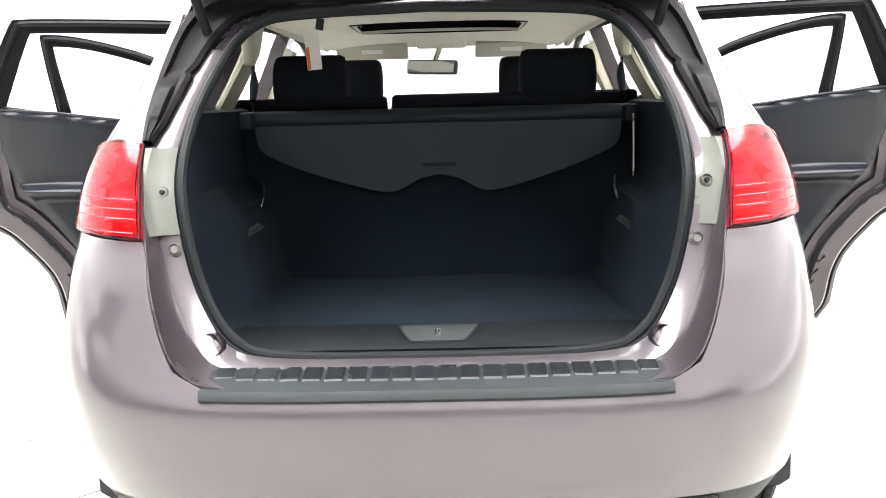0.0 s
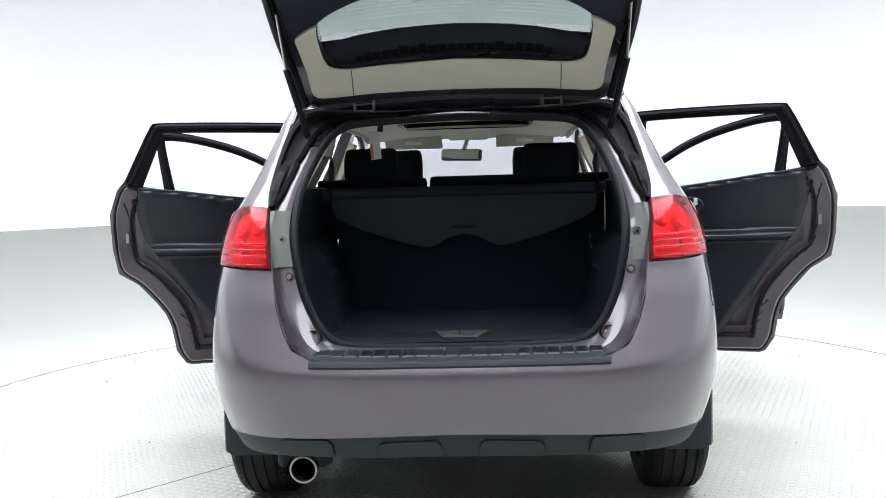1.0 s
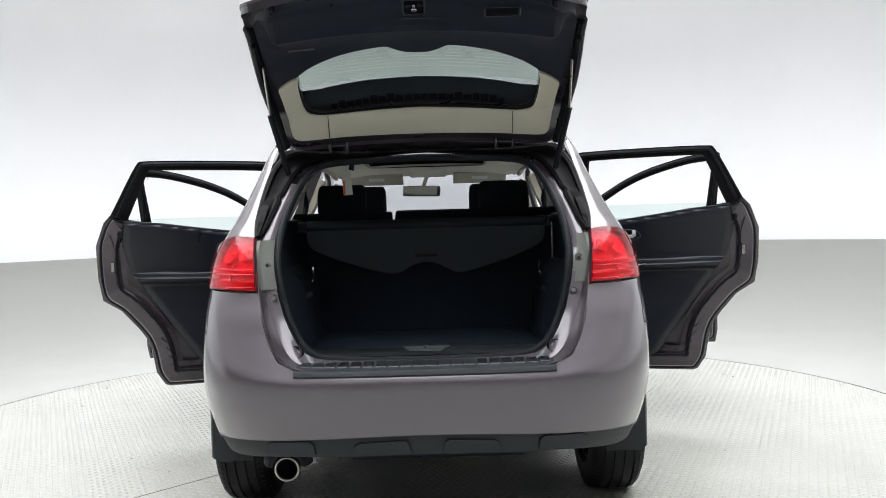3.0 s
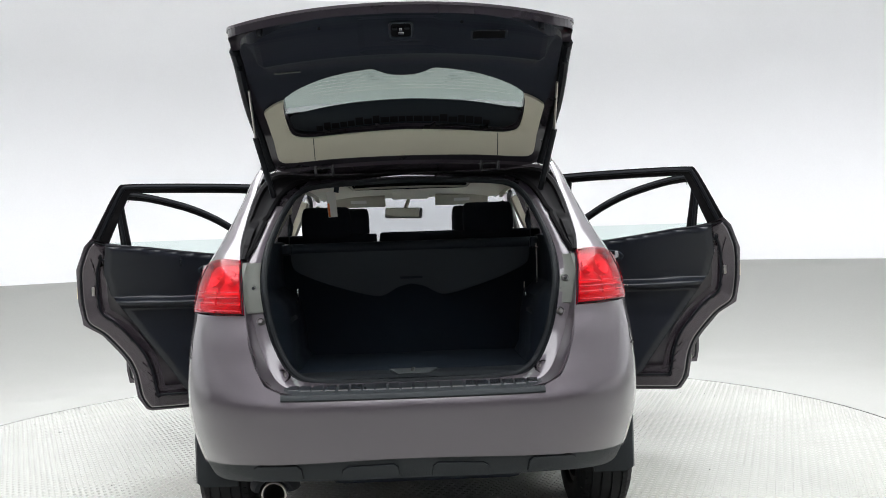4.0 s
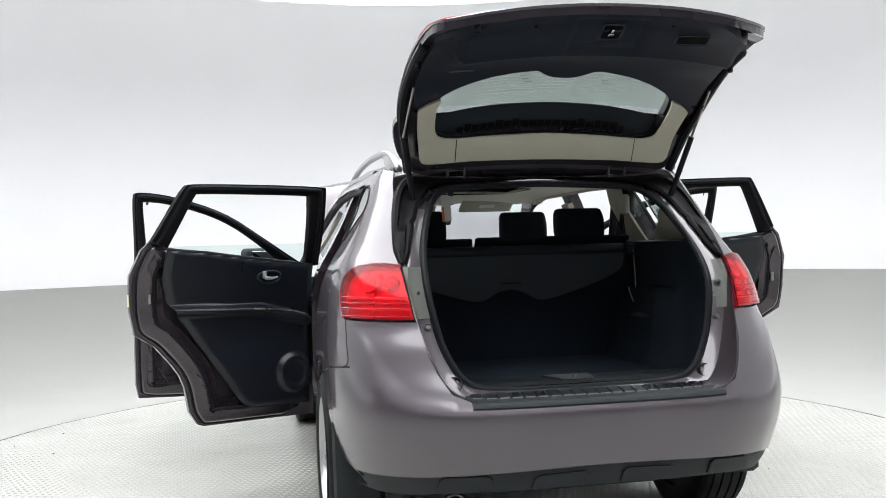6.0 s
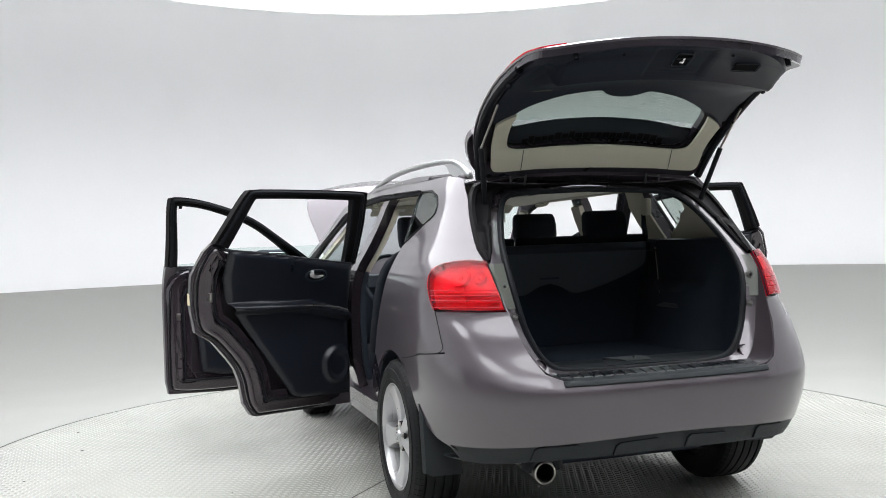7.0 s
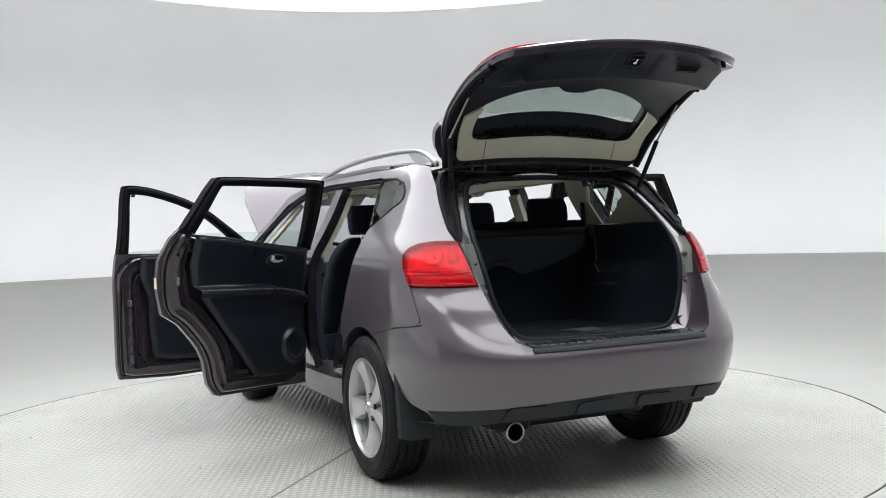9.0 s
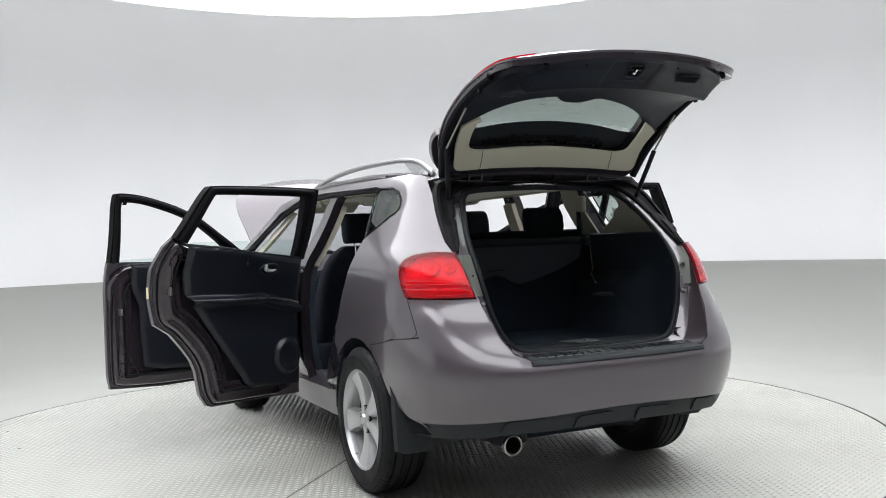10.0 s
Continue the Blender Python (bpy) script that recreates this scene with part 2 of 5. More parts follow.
def sheet(rows, thick, bm=None):
    """A curved sheet through rows of points, with a back at thick along its normals."""
    rows = [[Vector(p) for p in r] for r in rows]
    nr, nc = len(rows), len(rows[0])
    back = []
    for i in range(nr):
        line = []
        for j in range(nc):
            du = rows[min(i + 1, nr - 1)][j] - rows[max(i - 1, 0)][j]
            dv = rows[i][min(j + 1, nc - 1)] - rows[i][max(j - 1, 0)]
            n = du.cross(dv)
            line.append(rows[i][j] + (n.normalized() * thick if n.length > 1e-12 else Vector()))
        back.append(line)
    bm = bm or bmesh.new()
    a = [[bm.verts.new(p) for p in r] for r in rows]
    b = [[bm.verts.new(p) for p in r] for r in back]
    for i in range(nr - 1):
        for j in range(nc - 1):
            bm.faces.new((a[i][j], a[i][j + 1], a[i + 1][j + 1], a[i + 1][j]))
            bm.faces.new((b[i][j], b[i + 1][j], b[i + 1][j + 1], b[i][j + 1]))
    rim = [(0, j) for j in range(nc)] + [(i, nc - 1) for i in range(1, nr)] + [(nr - 1, j) for j in range(nc - 2, -1, -1)] + [(i, 0) for i in range(nr - 2, 0, -1)]
    for p, q in zip(rim, rim[1:] + rim[:1]):
        bm.faces.new((a[p[0]][p[1]], b[p[0]][p[1]], b[q[0]][q[1]], a[q[0]][q[1]]))
    return bm


def tube(pts, r, sides=10, closed=False, bm=None, flat=1.0):
    pts = [Vector(p) for p in pts]
    n = len(pts)
    rings, up = [], None
    for i, p in enumerate(pts):
        a = pts[(i - 1) % n] if closed or i else p
        b = pts[(i + 1) % n] if closed or i < n - 1 else p
        t = (b - a).normalized()
        if up is None:
            up = t.orthogonal().normalized()
        up = (up - t * up.dot(t)).normalized()
        side = t.cross(up)
        rad = r[min(i, len(r) - 1)] if isinstance(r, (list, tuple)) else r
        rings.append([p + (up * math.cos(k) * flat + side * math.sin(k)) * rad for k in (2 * math.pi * j / sides for j in range(sides))])
    return loft(rings, True, closed, not closed, bm)


def lathe(profile, m=None, sides=40, bm=None, closed=True):
    """Profile of (radius, height) turned round the local z axis."""
    bm = bm or bmesh.new()
    m = m or Matrix()
    rings = [[m @ Vector((r * math.cos(a), r * math.sin(a), h)) for r, h in profile] for a in (2 * math.pi * k / sides for k in range(sides))]
    return loft(rings, closed, True, False, bm)


def block(x0, x1, y0, y1, z0, z1, bevel=0.01, seg=3, bm=None, m=None):
    """A rounded block."""
    b = bmesh.new()
    bmesh.ops.create_cube(b, size=1)
    for v in b.verts:
        v.co = Vector((x0 + (v.co.x + 0.5) * (x1 - x0), y0 + (v.co.y + 0.5) * (y1 - y0), z0 + (v.co.z + 0.5) * (z1 - z0)))
    if bevel:
        bmesh.ops.bevel(b, geom=b.edges[:], offset=bevel, segments=seg, profile=0.6, affect="EDGES")
    if m is not None:
        bmesh.ops.transform(b, matrix=m, verts=b.verts)
    if bm is None:
        return b
    me = bpy.data.meshes.new("tmp")
    b.to_mesh(me)
    b.free()
    bm.from_mesh(me)
    bpy.data.meshes.remove(me)
    return bm


# ---- studio ----
def ring_surface(profile, sides=128, start=0.0, stop=360.0):
    """The profile turned round the turntable's axis, between two bearings in degrees."""
    m = Matrix.Translation((CX, CY, 0))
    if stop - start >= 360:
        return lathe(profile, m, sides, closed=False)
    return loft([[m @ Vector((r * math.cos(a), r * math.sin(a), h)) for r, h in profile] for a in (radians(start + (stop - start) * k / sides) for k in range(sides + 1))])


GATE_FROM, GATE_TO = 188.0, 320.0        # bearings of an assumed opening, unseen behind the camera, for darker reflections


TREAD = material("painted_tread_plate", (0.40, 0.402, 0.373), 0.21, 0, 0, 0.03, 60, 0, 0, 0.07, 1.4)

tagged(part("turntable", lathe([(0.0, 0.0), (TABLE_R - 0.006, 0.0), (TABLE_R, -0.006), (TABLE_R, -0.05), (0.0, -0.05)], Matrix.Translation((CX, CY, 0)), 160), TREAD),
       "round white painted tread plate turntable set in floor", "turntable", kind="structure")
# raised lens-shaped bars of the tread plate, crossing by turns
PITCH = 0.0275
SEAM_BEARING = 48.6


def seam_distance(u, v):
    """Distance from the seam of a point in the pattern, which is turned by 23 degrees."""
    a = radians(SEAM_BEARING - 23)
    return v * math.cos(a) - u * math.sin(a)


verts, faces = [], []
for i in range(-115, 116):
    for j in range(-115, 116):
        if (i * PITCH) ** 2 + (j * PITCH) ** 2 > (TABLE_R - 0.03) ** 2:
            continue
        if abs(seam_distance(i * PITCH, j * PITCH)) < 0.017:
            continue
        block_turn = 1 if (math.floor(i * PITCH / 0.62) + math.floor(j * PITCH / 1.9)) % 2 else 0
        a = radians(23 + (45 if (i + j) % 2 else -45) + 32 * block_turn)
        c0, s0 = math.cos(radians(23)), math.sin(radians(23))
        x, y = CX + (i * c0 - j * s0) * PITCH, CY + (i * s0 + j * c0) * PITCH
        c, s_ = math.cos(a), math.sin(a)
        n = len(verts)
        for u, v, h in ((-0.0135, 0, -0.0002), (0, -0.0045, -0.0002), (0.0135, 0, -0.0002), (0, 0.0045, -0.0002), (-0.006, 0, 0.0034), (0.006, 0, 0.0034)):
            verts.append((x + u * c - v * s_, y + u * s_ + v * c, h))
        faces += [(n, n + 1, n + 4), (n + 1, n + 5, n + 4), (n + 1, n + 2, n + 5), (n + 2, n + 3, n + 5), (n + 3, n + 4, n + 5), (n + 3, n, n + 4)]
me = bpy.data.meshes.new("tread_bars")
me.from_pydata(verts, [], faces)
me.materials.append(TREAD)
tagged(new("tread_bars", me), "raised crossing bars of the painted tread plate", "tread plate", kind="stuff")
tagged(part("turntable_gap", ring_surface([(TABLE_R + 0.001, 0.0005), (TABLE_R + 0.008, 0.0005), (TABLE_R + 0.008, -0.03), (TABLE_R + 0.001, -0.03)], 160), GAP), "dark gap ring round the turntable", "trim", kind="structure")
m = Matrix.Translation((CX, CY, 0)) @ pose(0, 0, 0, 0, 0, SEAM_BEARING)
tagged(part("deck_seam", block(-TABLE_R + 0.02, TABLE_R - 0.02, -0.0035, 0.0035, -0.002, 0.0008, 0, m=m), GAP), "dark seam between turntable plates", "trim", kind="structure")
bm = bmesh.new()
rng = random.Random(11)
for k in range(26):
    a, r = rng.uniform(0, 2 * math.pi), TABLE_R * math.sqrt(rng.uniform(0.2, 0.98))
    x, y, w = CX + r * math.cos(a), CY + r * math.sin(a), rng.uniform(0.004, 0.010)
    turn = rng.uniform(0, 3.1)
    pts = [(x + w * rng.uniform(0.6, 1.2) * math.cos(turn + 1.57 * i) * (1.6 if i % 2 else 0.7), y + w * math.sin(turn + 1.57 * i), 0.0015) for i in range(4)]
    vs = [bm.verts.new(p) for p in pts] + [bm.verts.new((x, y, 0.005))]
    for i in range(4):
        bm.faces.new((vs[i], vs[(i + 1) % 4], vs[4]))
tagged(part("floor_debris", bm, RUBBER), "dark crumbs of dirt on the turntable", "dirt", kind="stuff")
floor_profile = [(TABLE_R + 0.009, -0.05), (TABLE_R + 0.009, -0.003), (TABLE_R + 0.012, 0.0)]
floor_profile += [(TABLE_R + 0.02 + (4.2 - TABLE_R) * k / 6, 0.0) for k in range(1, 7)]
for k in range(1, 17):
    q = k / 16
    floor_profile.append((4.22 + (RIM_R - 4.22) * q, RIM_Z * q ** 2.2))
floor_profile += [(RIM_R + 0.03, RIM_Z), (RIM_R + 0.03, 0.30), (WALL_R + 0.3, 0.30), (WALL_R + 0.3, -0.05)]
tagged(part("floor", ring_surface(floor_profile), RIM), "pale grey painted dished floor rising to a rim", "floor", kind="structure")
wall_profile = [(WALL_R, 0.30), (WALL_R, 1.5), (WALL_R - 0.02, 3.0)]
for k in range(1, 13):
    a = radians(90 * k / 12)
    wall_profile.append((WALL_R - 0.02 - 2.2 * (1 - math.cos(a)), 3.0 + (CEIL_Z - 3.0) * math.sin(a)))
wall_profile += [(5.0, CEIL_Z), (5.0, CEIL_Z + 0.1), (WALL_R + 0.3, CEIL_Z + 0.1), (WALL_R + 0.3, 0.30)]
tagged(part("wall_round", ring_surface(wall_profile, 112, GATE_TO - 360, GATE_FROM), WALL), "seamless white curved studio wall and cove", "wall", kind="structure")
tagged(part("ceiling", lathe([(0, CEIL_Z - 0.002), (5.05, CEIL_Z - 0.002), (5.05, CEIL_Z + 0.05), (0, CEIL_Z + 0.05)], Matrix.Translation((CX, CY, 0)), 96), WALL), "white studio ceiling above the softbox", "ceiling", kind="structure")
head = [p for p in wall_profile if p[1] > 3.9 and p[0] < WALL_R]
tagged(part("wall_header", ring_surface([(WALL_R - 0.1, 3.7)] + head, 32, GATE_FROM, GATE_TO), WALL), "white wall above the assumed unseen opening", "wall", kind="structure")
# unseen hall, added to set what the bumper mirrors
DIM = material("assumed_hall_paint", (0.42, 0.42, 0.43), 0.8, 0, 0, 0.05, 30, 0, 0, 0.1, 0.7)
hall = [ring_surface([(WALL_R - 0.05, 0.0), (13.0, 0.0), (13.0, 4.2), (WALL_R - 0.1, 4.2)], 24, GATE_FROM - 6, GATE_TO + 6)]
tagged(part("assumed_hall", hall[0], DIM), "unseen grey hall added to darken the car's reflections", "hall", kind="structure")
BOX_R, BOX_Z, BOX_REACH = 4.6, 3.76, 1.22      # the oval is stretched over the unseen opening to light the tail
softbox = empty("ceiling_softbox", "large oval glowing white fabric ceiling softbox", "light")
part("diffuser", lathe([(0, BOX_Z + 0.02), (BOX_R - 0.22, BOX_Z + 0.02), (BOX_R - 0.22, BOX_Z + 0.03), (0, BOX_Z + 0.03)], Matrix.Translation((CX, CY, 0)), 96), LAMP, softbox)
part("border", ring_surface([(BOX_R - 0.22, BOX_Z + 0.026), (BOX_R - 0.02, BOX_Z + 0.018), (BOX_R - 0.02, BOX_Z + 0.03), (BOX_R - 0.22, BOX_Z + 0.036)]), LAMP_EDGE, softbox, "dimmer white fabric border")
part("side_diffuser", ring_surface([(BOX_R, BOX_Z + 0.03), (BOX_R, BOX_Z + 0.34), (BOX_R - 0.01, BOX_Z + 0.34), (BOX_R - 0.01, BOX_Z + 0.03)]), LAMP_SIDE, softbox, "glowing white fabric side")
part("hem", tube([(CX + BOX_R * math.cos(a), CY + BOX_R * math.sin(a), BOX_Z + 0.012) for a in (2 * math.pi * k / 128 for k in range(128))], 0.012, 8, True), WALL, softbox, "white fabric hem")
part("back_cover", ring_surface([(0.0, BOX_Z + 0.40), (BOX_R - 0.3, BOX_Z + 0.40), (BOX_R, BOX_Z + 0.345), (0.0, BOX_Z + 0.345)]), WALL, softbox)
for k in range(4):
    a = radians(45 + 90 * k)
    part("hanger", tube([(CX + 3 * math.cos(a), CY + 3 * math.sin(a), BOX_Z + 0.39), (CX + 3 * math.cos(a), CY + 3 * math.sin(a), CEIL_Z)], 0.01, 6), STEEL, softbox)
for child in softbox.children:
    for v in child.data.vertices:
        if v.co.y < CY:
            v.co.y = CY + (v.co.y - CY) * BOX_REACH
strip = empty("led_strip", "white led strip hidden behind the floor rim", "light")
part("strip", ring_surface([(RIM_R + 0.15, 0.345), (RIM_R + 0.55, 0.345), (RIM_R + 0.55, 0.31), (RIM_R + 0.15, 0.31), (RIM_R + 0.15, 0.345)], 112, GATE_TO - 360, GATE_FROM), GLOW, strip)

# ---- car body surface ----
WIDTH = lerp_table([(0.25, 0.80), (0.35, 0.82), (0.42, 0.845), (0.5, 0.864), (0.57, 0.876), (0.65, 0.880), (0.8, 0.882), (0.95, 0.874), (1.05, 0.856), (1.13, 0.825), (1.22, 0.772), (1.36, 0.70), (1.48, 0.648), (1.55, 0.605)])
REAR = lerp_table([(0.25, 0.20), (0.33, 0.16), (0.40, 0.105), (0.47, 0.082), (0.55, 0.074), (0.62, 0.0715), (0.648, 0.0735), (0.660, 0.078), (0.68, 0.089), (0.70, 0.100), (0.8, 0.153), (0.95, 0.210), (1.1, 0.297), (1.2, 0.388), (1.25, 0.428), (1.4, 0.561), (1.5, 0.67), (1.56, 0.76)])
POWER = lerp_table([(0.3, 3.2), (0.45, 3.3), (0.55, 3.5), (0.64, 3.6), (0.72, 3.6), (0.84, 3.4), (0.95, 3.05), (1.1, 3.15), (1.3, 3.2)])
SIDE_Y = 0.95
LEDGE = lerp_table([(0.50, 0.64), (0.60, 0.665), (0.66, 0.70), (0.71, 0.76), (0.75, 0.84), (0.775, 0.92), (0.80, 1.0)])      # the crease that sweeps up the corner to the lamp


def skin_point(s, z):
    """The car's outer skin: s from 0 (middle of the tail) over 1 (where the flank begins) forward in metres; minus s for the left side."""
    g = 1 if s >= 0 else -1
    s = abs(s)
    w = WIDTH(z)
    if s > 1:
        y = SIDE_Y + s - 1
        front = max(0.0, y - 3.3)
        return Vector((g * (w - 0.05 * front ** 2), y, z))
    n = POWER(z)
    a = s * math.pi / 2
    x = w * math.sin(a) ** (2 / n)
    ledge = 0.0
    if 0.62 < z < 0.96 and x > 0.5:
        k = max(0.0, min(1.0, (LEDGE(x) - z) / 0.13 + 0.5))
        f = max(0.0, min(1.0, (0.945 - z) / 0.06)) * max(0.0, min(1.0, (z - 0.64) / 0.06))
        ledge = 0.012 * math.cos(a) * k * k * (3 - 2 * k) * f * f * (3 - 2 * f)
    return Vector((g * x, SIDE_Y - (SIDE_Y - REAR(z)) * math.cos(a) ** (2 / n) - ledge, z))


def skin(s, z, t=0.0):
    p = skin_point(s, z)
    if t:
        d = 0.012
        u = skin_point(s + d, z) - skin_point(s - d, z)
        v = skin_point(s, z + d) - skin_point(s, z - d)
        p = p + u.cross(v).normalized() * t
    return p


def by_x(x, z):
    """The skin's parameter at x in the tail."""
    return 2 / math.pi * math.asin(min(1.0, (abs(x) / WIDTH(z)) ** (POWER(z) / 2))) * (1 if x >= 0 else -1), z


def by_y(y, z, g=1):
    if y >= SIDE_Y:
        return g * (1 + y - SIDE_Y), z
    return g * 2 / math.pi * math.acos(min(1.0, ((SIDE_Y - y) / (SIDE_Y - REAR(z))) ** (POWER(z) / 2))), z


def flip(poly):
    return [(-a, b) for a, b in poly]


HUB_Y, HUB_Z = 1.03, 0.352
ARCH = 0.395
def arch(deg, r=ARCH, hub=HUB_Y):
    return hub + r * math.cos(radians(deg)), HUB_Z + r * math.sin(radians(deg))

# ---- car ----
car = empty("car", "mauve grey compact crossover with tailgate and doors open", "car")

# flanks
def lamp_edge(grow):
    """Inner edge, top and front edge of the lamp, from its inner bottom corner to its front bottom corner."""
    top, last = by_x(0.624, 1.145)[0], by_y(0.52, 1.147)[0]
    pts = [(top + (last - top) * k, z) for k, z in ((0.0, 1.143), (0.35, 1.147), (0.7, 1.149), (1.0, 1.147))]
    pts += [by_y(y, z) for y, z in ((0.565, 1.140), (0.595, 1.128), (0.613, 1.112), (0.618, 1.09), (0.602, 1.05), (0.568, 1.0), (0.534, 0.957))]
    return [(a + (grow if k > 4 else 0), b + (grow if k < 5 else 0)) for k, (a, b) in enumerate(pts)]


def quarter_outline():
    o = [by_y(*arch(a)) for a in range(118, 44, -8)]
    o += [by_y(1.36, 0.70), by_y(1.28, 0.86), by_y(1.215, 1.0), by_y(1.19, 1.12), by_y(1.18, 1.22)]
    o += [by_y(1.08, 1.265), by_y(0.985, 1.305), by_y(0.90, 1.335), by_y(0.868, 1.362), by_y(0.88, 1.40), by_y(0.95, 1.448), by_y(1.06, 1.474), by_y(1.28, 1.485)]
    o += [by_y(1.28, 1.53), by_y(0.95, 1.53), by_y(0.79, 1.51)]
    o += [by_x(0.607, 1.42), by_x(0.626, 1.34), by_x(0.638, 1.26), by_x(0.643, 1.20), by_x(0.634, 1.155), by_x(0.626, 1.148)]
    o += []
    o += lamp_edge(0.004) + [by_y(0.43, 0.796), by_y(0.62, 0.775), by_y(0.845, 0.735)]
    return o


for g in (1, -1):
    o = quarter_outline()
    part("quarter_panel", panel(o if g > 0 else flip(o), skin, 0.012, 0.0337, 0.0287), PAINT, car)
    win = [by_y(y, z) for y, z in ((1.185, 1.226), (1.28, 1.48), (1.06, 1.468), (0.955, 1.443), (0.886, 1.398), (0.875, 1.364), (0.905, 1.34), (0.985, 1.311), (1.08, 1.27))]
    win = [(p.x, p.y) for p in rounded([(a, b, 0) for a, b in win], 2, True, 0.18)]
    part("quarter_window", panel(win if g > 0 else flip(win), lambda s, z, t: skin(s, z, t - 0.002), 0.004, 0.025, 0.025), TINT, car, "tinted fixed quarter window").visible_shadow = False
    rim = [skin(g * s, z, 0.001) for s, z in win]
    part("window_seal", tube(rim, 0.0035, 6, True), RUBBER, car, "black window seal")

# bumper
half = [by_x(0.0, 0.688), by_x(0.25, 0.688), by_x(0.44, 0.69), by_x(0.51, 0.72), by_x(0.548, 0.78), by_x(0.578, 0.86), by_x(0.60, 0.952), by_x(0.70, 0.951), by_x(0.82, 0.951),
        by_y(0.533, 0.95), by_y(0.426, 0.791), by_y(0.62, 0.771), by_y(0.845, 0.731)]
half += [by_y(*arch(a)) for a in range(122, 162, 8)] + [by_y(0.655, 0.495), by_y(0.55, 0.435), by_y(0.43, 0.402), by_x(0.80, 0.42), by_x(0.5, 0.452), by_x(0.0, 0.47)]
bumper = part("rear_bumper", panel(half, skin, 0.015, 0.012, 0.011), PAINT, car)
part("rear_bumper_half", panel(flip(half), skin, 0.015, 0.012, 0.011), PAINT, bumper)
for g in (1, -1):
    seam = rounded([(a, b, 0) for a, b in (by_y(0.531, 0.948), by_y(0.48, 0.872), by_y(0.43, 0.794), by_y(0.62, 0.773), by_y(0.845, 0.733))], 2, False, 0.2)
    part("bumper_seam", tube([skin(g * p.x, p.y, -0.0005) for p in seam], 0.0024, 6), RUBBER, bumper, "dark joint between bumper and flank")
clad = [by_x(0, 0.466), by_x(0.5, 0.448), by_x(0.80, 0.416), by_y(0.43, 0.398), by_y(0.47, 0.404), by_y(0.45, 0.362), by_x(0.80, 0.350), by_x(0.70, 0.355), by_x(0.45, 0.385), by_x(0, 0.392)]
for g in (1, -1):
    o = clad if g > 0 else flip(clad)
    c = part("lower_cladding", panel(o, lambda s, z, t: skin(s, z, t - 0.006), 0.02, 0.04, 0.02), CLAD, bumper, "grained black lower bumper cladding")
    for x0, x1 in ((0.055, 0.255), (0.385, 0.565)):
        pad = [by_x(g * x, z) for x, z in ((x0, 0.402), (x0 + 0.006, 0.438), (x0 + 0.020, 0.449), (x1 - 0.024, 0.443), (x1 - 0.008, 0.432), (x1, 0.396 if x1 < 0.5 else 0.386))]
        part("pad_groove", tube([skin(a, b, -0.004) for a, b in pad], 0.0035, 6, True), RUBBER, c)
        part("cladding_pad", panel(pad, lambda s, z, t: skin(s, z, t + 0.003), 0.012, 0.03, 0.02), CLAD, c)

# step pad with ribs
pad_rows = []
for k in range(33):
    x = -0.450 + 0.900 * k / 32
    bow = 0.14 * x * x
    lip = [tuple(skin(*by_x(x, z), t)) for z, t in ((0.6705, 0.003), (0.673, 0.008), (0.682, 0.0095), (0.689, 0.008))]
    pad_rows.append(lip + [(x, 0.118 + bow, 0.6945), (x, 0.205 + bow * 0.5, 0.702), (x, 0.210 + bow * 0.5, 0.690)])
step_pad = part("step_pad", sheet(pad_rows, -0.006), CLAD, bumper, "ribbed black sill protector")
for k in range(20):
    x = -0.418 + 0.836 * k / 19
    bow = 0.14 * x * x
    near, far = 0.134 + bow + (0.010 if k in (0, 19) else 0), 0.203 + bow * 0.5
    part("rib", sheet([[(x + c * 0.0155, near, 0.6925), (x + c * 0.0155, near + 0.005, 0.7000), (x + c * 0.0155, far - 0.008, 0.7085), (x + c * 0.0155, far, 0.700)] for c in (-1.12, -1.0, -0.6, 0.6, 1.0, 1.12)], -0.004), RIB, step_pad)

# tail lamps: clear red lens over a bright housing with bulb bowls
lamp_outline = [by_x(0.603, 0.957), by_x(0.612, 1.02), by_x(0.622, 1.085)] + lamp_edge(0.0) + [by_x(0.82, 0.956), by_x(0.70, 0.956)]


def lamp_across(z, k):
    """The skin's parameter on the lamp at height z, from its inner edge (0) to its front edge (1)."""
    a, b = by_x(0.606 + 0.09 * max(0.0, z - 0.957), z)[0], by_y(0.545 + 0.42 * (z - 0.957), z)[0]
    return a + (b - a) * k


